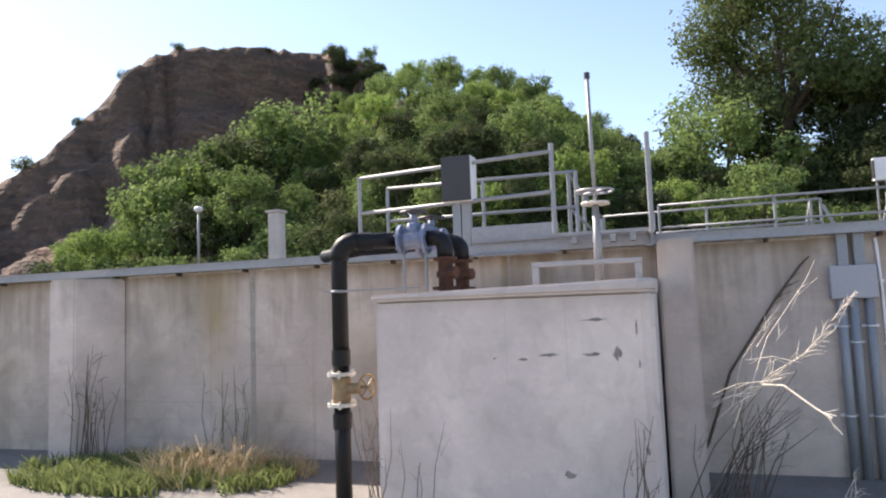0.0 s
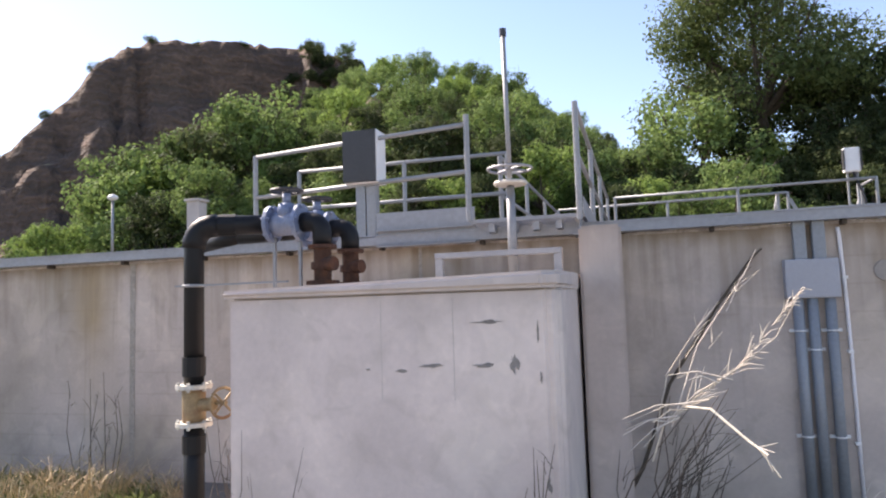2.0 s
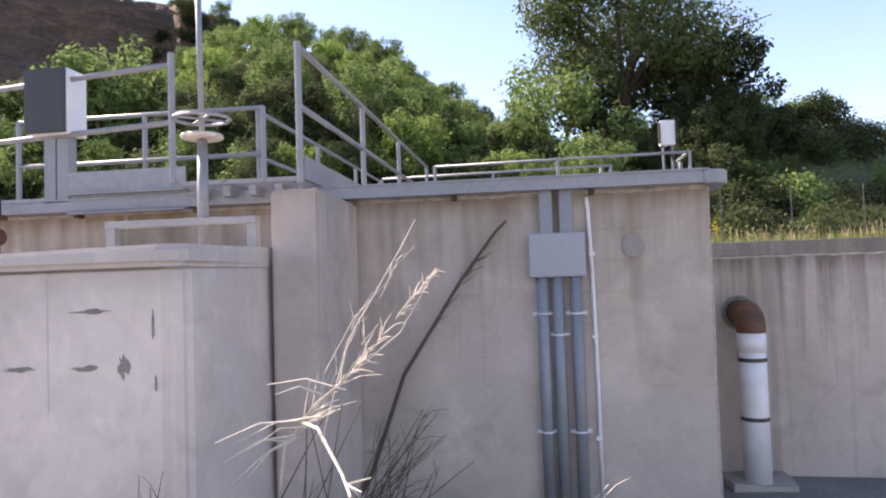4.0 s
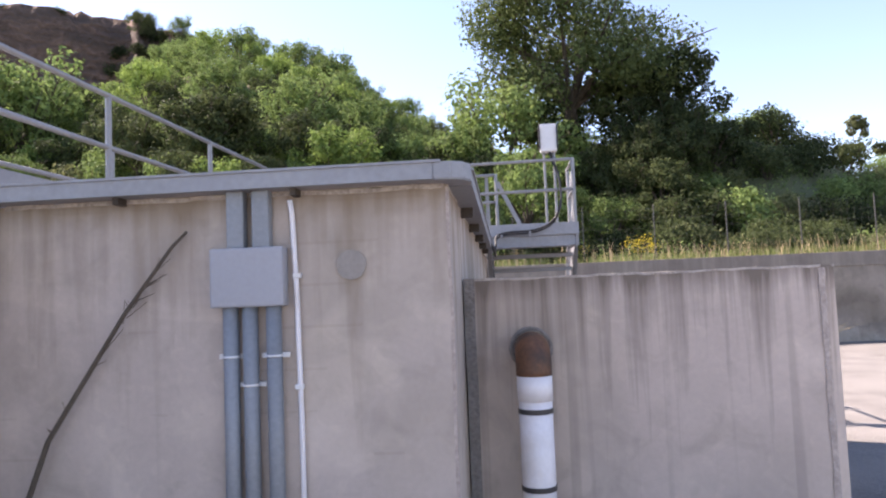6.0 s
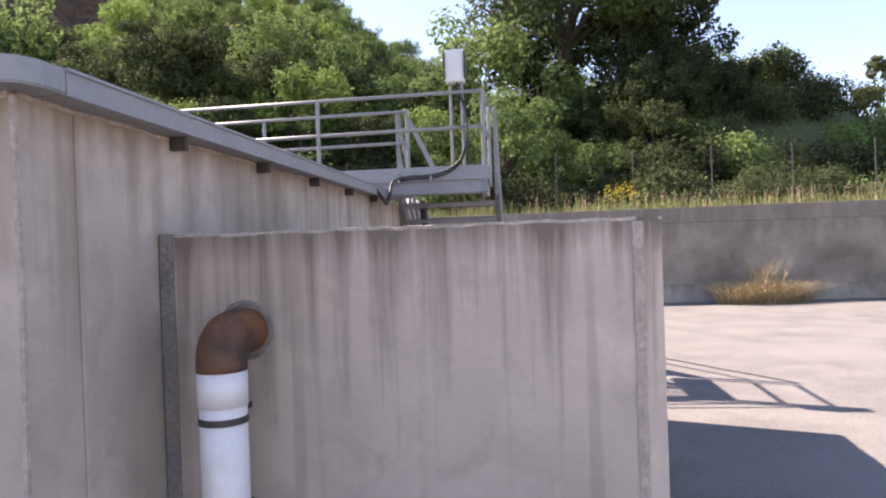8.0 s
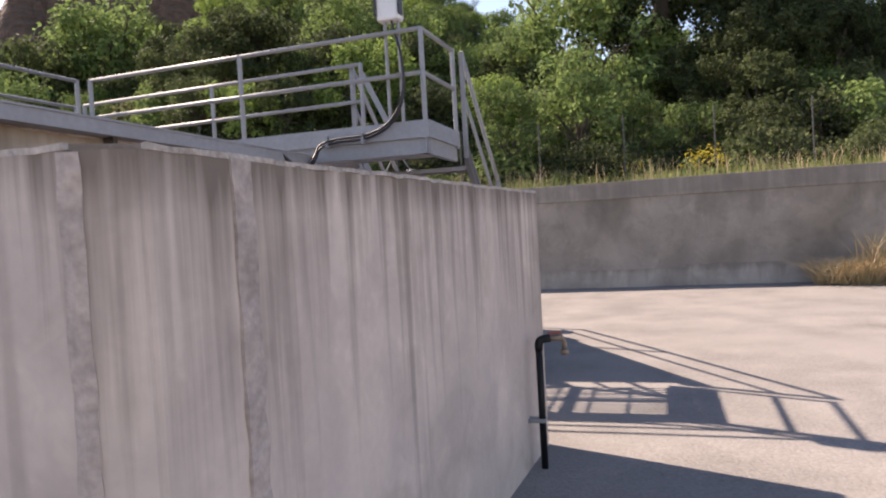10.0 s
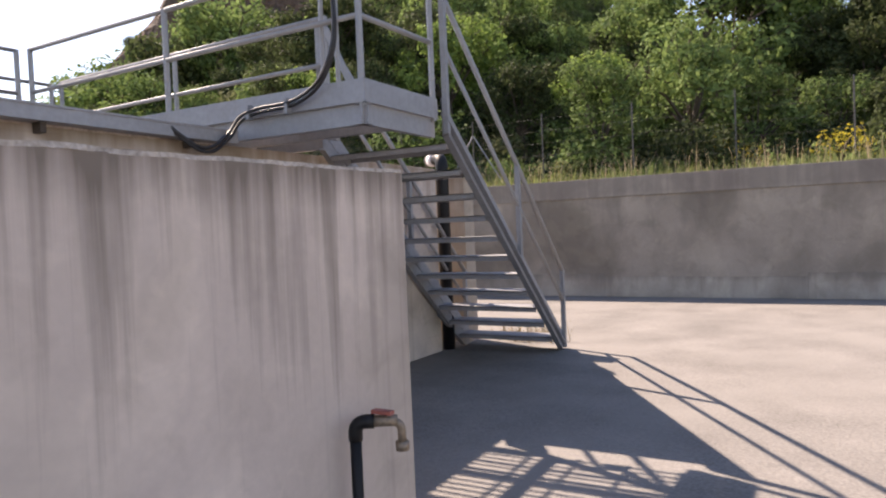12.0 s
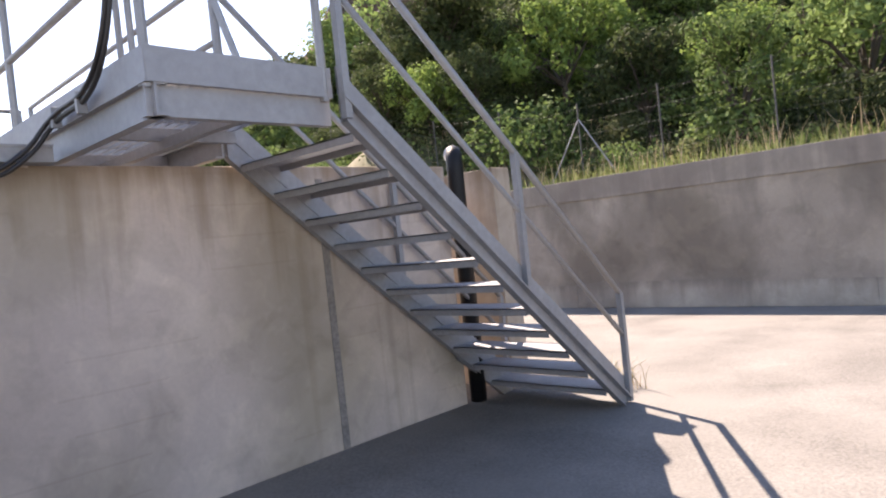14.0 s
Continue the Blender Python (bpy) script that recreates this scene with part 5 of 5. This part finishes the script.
def tuft(cx, cy, rx, ry, z=0.0):
    def place(r):
        while True:
            a, k = r.uniform(0, 6.28), r.random() ** 0.6
            if noise.noise((math.cos(a) * k * 2.2 + cx, math.sin(a) * k * 2.2 + cy, 5)) > r.uniform(-0.5, 0.3):
                break
        return cx + math.cos(a) * rx * k, cy + math.sin(a) * ry * k, z
    return place


blades("weed_grass", "low green weeds growing through the asphalt by the wall", 53, 5200, tuft(-7.75, -1.0, 1.65, 0.75), 0.17, 0.012, M_GRASS, "grass", 0.8)
blades("dry_weeds", "clump of straw-coloured dry weeds on the yard", 54, 560, tuft(-7.05, -1.05, 0.6, 0.4), 0.42, 0.005, M_STRAW, "grass", 1.2)
blades("dry_weeds", "clump of straw-coloured dry weeds beside the tank wall", 55, 450, tuft(-6.5, -0.7, 0.5, 0.3), 0.28, 0.005, M_STRAW, "grass", 1.3)
blades("dry_bush", "heap of dry straw-coloured weeds against the retaining wall", 56, 3000, tuft(7.0, RET - 0.5, 1.0, 0.4), 0.5, 0.009, M_STRAW, "bush", 1.5)
blades("dry_bush", "taller dry seed stalks in the heap by the retaining wall", 59, 320, tuft(7.1, RET - 0.45, 0.4, 0.22), 0.95, 0.008, M_STRAW, "bush", 0.5)
blades("dry_weeds", "dark dry weeds in the corner behind the chamber", 58, 500, tuft(1.85, 4.34, 0.3, 0.12), 0.15, 0.007, M_TWIG, "grass", 0.9)
blades("dry_weeds", "small dry weeds at the foot of the stair", 57, 200, tuft(0.75, 9.75, 0.5, 0.2), 0.25, 0.006, M_STRAW, "grass", 0.8)


def stalks(name, label, seed, count, foot, spread, tall, material, away, width=0.006, forks=3):
    """Dead stems that rise from one foot, lean away and fork."""
    r = random.Random(seed)
    bm = bmesh.new()
    for _ in range(count):
        p = Vector((foot[0] + r.uniform(-1, 1) * spread, foot[1] + r.uniform(-1, 1) * spread * 0.4, 0.0))
        h = tall * r.uniform(0.5, 1.1)
        tip = p + Vector((away[0] * h * r.uniform(0.3, 1.3) + r.uniform(-0.12, 0.12), away[1] * h * r.uniform(0.3, 1.2) + r.uniform(-0.08, 0.05), h))
        mid = p.lerp(tip, 0.5) + Vector((r.uniform(-0.08, 0.08), 0, h * 0.08))
        tube(bm, [p, mid, tip], width, 4, taper=0.3)
        for _ in range(forks):
            s = p.lerp(tip, r.uniform(0.45, 0.95))
            e = s + Vector((away[0] * 0.3 + r.uniform(-0.22, 0.25), r.uniform(-0.12, 0.06), r.uniform(0.0, 0.3))) * r.uniform(0.5, 1.0) * min(1, h)
            tube(bm, [s, s.lerp(e, 0.5) + Vector((0, 0, 0.02)), e], width * 0.5, 4, taper=0.3)
    ob = part(name, bm, material)
    return tagged(ob, label, "plant", kind="stuff")


stalks("dead_stalks", "dark dead stalks against the buttress", 61, 16, (-9.05, -0.5), 0.25, 1.25, M_TWIG, (0.1, 0.0), 0.008, 2)
stalks("dead_stalks", "dark dead stalks against the tank wall", 62, 10, (-7.3, -0.3), 0.2, 1.0, M_TWIG, (0.0, 0.0), 0.007, 2)
stalks("dead_stalks", "thin dead stalks beside the black pipe", 63, 9, (-4.98, -1.55), 0.12, 0.9, M_TWIG, (-0.1, 0), 0.005, 2)
stalks("dead_stalks", "tangle of dark dead stems beside the chest", 64, 20, (-2.15, -1.05), 0.28, 0.8, M_TWIG, (0.4, 0.2), 0.005, 3)
stalks("dead_stalks", "bleached dry twigs near the conduits", 66, 5, (-1.3, -1.3), 0.2, 0.55, M_PALE, (0.5, 0.1), 0.006, 5)
stalks("dead_stalks", "thin dead stalks in front of the chest", 67, 7, (-4.6, -2.0), 0.25, 0.8, M_TWIG, (0.05, 0), 0.004, 1)
stalks("dead_stalks", "thin dead stalks at the chest corner", 68, 8, (-2.85, -1.98), 0.15, 0.8, M_TWIG, (0.08, 0), 0.005, 1)
bm = tube(bmesh.new(), [(-2.46, -0.1, 0.0), (-2.29, -0.07, 0.3), (-2.06, -0.06, 0.94), (-1.66, -0.05, 1.557), (-1.41, -0.04, 1.89), (-1.33, -0.04, 1.965)], 0.018, 7, taper=0.4)
r = random.Random(69)
for _ in range(26):
    k = r.random()
    p = Vector((-2.06, -0.06, 0.94)).lerp(Vector((-1.41, -0.04, 1.89)), k)
    tube(bm, [p, p + Vector((r.uniform(-0.03, 0.13), -0.02, r.uniform(0.02, 0.13)))], 0.003, 4, taper=0.4)
tagged(part("dead_vine", bm, M_TWIG), "dark dead vine stem climbing the tank wall", "plant", kind="stuff")


def bleached_branch():
    """A dead branch that leans out over the yard: dark foot, pale feathery top and a forked hanging tip."""
    r = random.Random(65)
    foot, elbow, mid, top, tip = (Vector(p) for p in ((-2.42, -1.72, 0.0), (-2.17, -2.06, 0.96), (-1.84, -2.32, 1.26), (-1.53, -2.25, 1.62), (-1.77, -2.58, 0.93)))
    bm = bmesh.new()
    spine = [elbow + Vector((-0.06, 0.1, -0.2)), elbow, elbow.lerp(mid, 0.5) + Vector((0, 0, 0.03)), mid, mid.lerp(top, 0.5) + Vector((0.03, 0, -0.03)), top]
    tube(bm, spine, 0.006, 6, taper=0.35)
    hang = [elbow.lerp(mid, 0.35), elbow.lerp(tip, 0.45) + Vector((0.03, 0, 0.13)), tip.lerp(elbow, 0.22) + Vector((0.03, 0, 0.03)), tip]
    tube(bm, hang, 0.008, 6, taper=0.6)
    for k in range(5):
        p = hang[2].lerp(tip, r.uniform(0, 0.9))
        tube(bm, [p, p + Vector((r.uniform(0.02, 0.09), r.uniform(-0.07, 0.03), r.uniform(-0.12, 0.05)))], 0.006, 5, taper=0.5)
    for k in range(70):
        u = r.random() ** 0.8
        q = elbow.lerp(mid, u * 2) if u < 0.5 else mid.lerp(top, u * 2 - 1)
        d = (top - elbow).normalized()
        side = Vector((r.uniform(-0.6, 0.7), r.uniform(-0.5, 0.5), r.uniform(-0.5, 0.45)))
        e = q + (d * 0.8 + side).normalized() * r.uniform(0.05, 0.21) * (1.25 - u)
        tube(bm, [q, q.lerp(e, 0.5) + Vector((0, 0, 0.012)), e], 0.0027, 4, taper=0.4)
    for k in range(9):
        a = elbow.lerp(mid, r.random()) + Vector((r.uniform(-0.05, 0.05), r.uniform(-0.05, 0.05), -0.02))
        e = a + Vector((r.uniform(-0.42, -0.12), r.uniform(-0.1, 0.1), r.uniform(-0.16, 0.02)))
        tube(bm, [a, a.lerp(e, 0.5) + Vector((0, 0, 0.03)), e], 0.004, 4, taper=0.4)
    for a, e in (((-2.12, -1.75, 0.9), (-1.72, -1.9, 1.72)), ((-2.2, -1.6, 0.85), (-1.95, -1.75, 1.45))):
        a, e = Vector(a), Vector(e)
        tube(bm, [a, a.lerp(e, 0.5) + Vector((-0.05, 0, 0.03)), e], 0.0045, 5, taper=0.4)
        for k in range(9):
            q = a.lerp(e, r.uniform(0.45, 1.0))
            tube(bm, [q, q + Vector((r.uniform(-0.02, 0.12), r.uniform(-0.05, 0.05), r.uniform(0.03, 0.14)))], 0.0026, 4, taper=0.4)
    tagged(part("dead_branch", bm, M_PALE), "bleached feathery dead branch leaning out over the yard", "plant", kind="stuff")
    bm = bmesh.new()
    for k in range(5):
        e = elbow.lerp(mid, r.uniform(-0.1, 0.8)) + Vector((r.uniform(-0.06, 0.1), r.uniform(-0.05, 0.3), r.uniform(-0.1, 0.1)))
        f = foot + Vector((r.uniform(-0.25, 0.35), r.uniform(-0.1, 0.5), 0))
        tube(bm, [f, f.lerp(e, 0.5) + Vector((r.uniform(-0.1, 0.04), 0, 0.05)), e], 0.006, 5, taper=0.3)
    for k in range(5):
        f = foot + Vector((r.uniform(0.0, 0.5), r.uniform(0.3, 0.9), 0))
        e = f + Vector((r.uniform(0.35, 0.8), r.uniform(-0.2, 0.2), r.uniform(0.4, 0.95)))
        tube(bm, [f, f.lerp(e, 0.5) + Vector((-0.08, 0, 0.05)), e], 0.006, 5, taper=0.3)
    tagged(part("dead_stems", bm, M_TWIG), "dark bare stems rising from the ground beside the buttress", "plant", kind="stuff")


bleached_branch()


# ---- fence on the verge ----
def fence():
    f = thing("wire_fence", (2, 16.2, 2.2), "thin wire fence on slim steel posts behind the retaining wall", "fence")
    line = 16.2
    for x in [-3.1 - 1.97 * i for i in range(5)] + [-1.4 + 1.97 * i for i in range(12)]:
        z = height(x, line)
        part("post", tube(bmesh.new(), [(x, line, z - 0.2), (x, line, z + 1.62)], 0.017, 6), M_WIRE, f)
        if x == -3.1:
            for s in (-1, 1):
                part("brace", tube(bmesh.new(), [(x + 0.85 * s, line, z - 0.05), (x, line, z + 1.3)], 0.015, 6), M_GALV, f)
    for i in range(6):
        bm = bmesh.new()
        pts = [(xx, line, height(xx, line) + 0.15 + i * 0.27 + 0.012 * math.sin(xx * 3)) for xx in np.arange(-11, 20.3, 0.98)]
        tube(bm, pts, 0.0018, 4)
        part("wire", bm, M_WIRE, f)
    bm = bmesh.new()
    for xx in np.arange(-11, 20, 0.18):
        z = height(xx, line)
        beam(bm, (xx, line, z + 0.12), (xx, line, z + 1.5), 0.002, 0.002)
    part("wire_mesh", bm, M_WIRE, f)


fence()
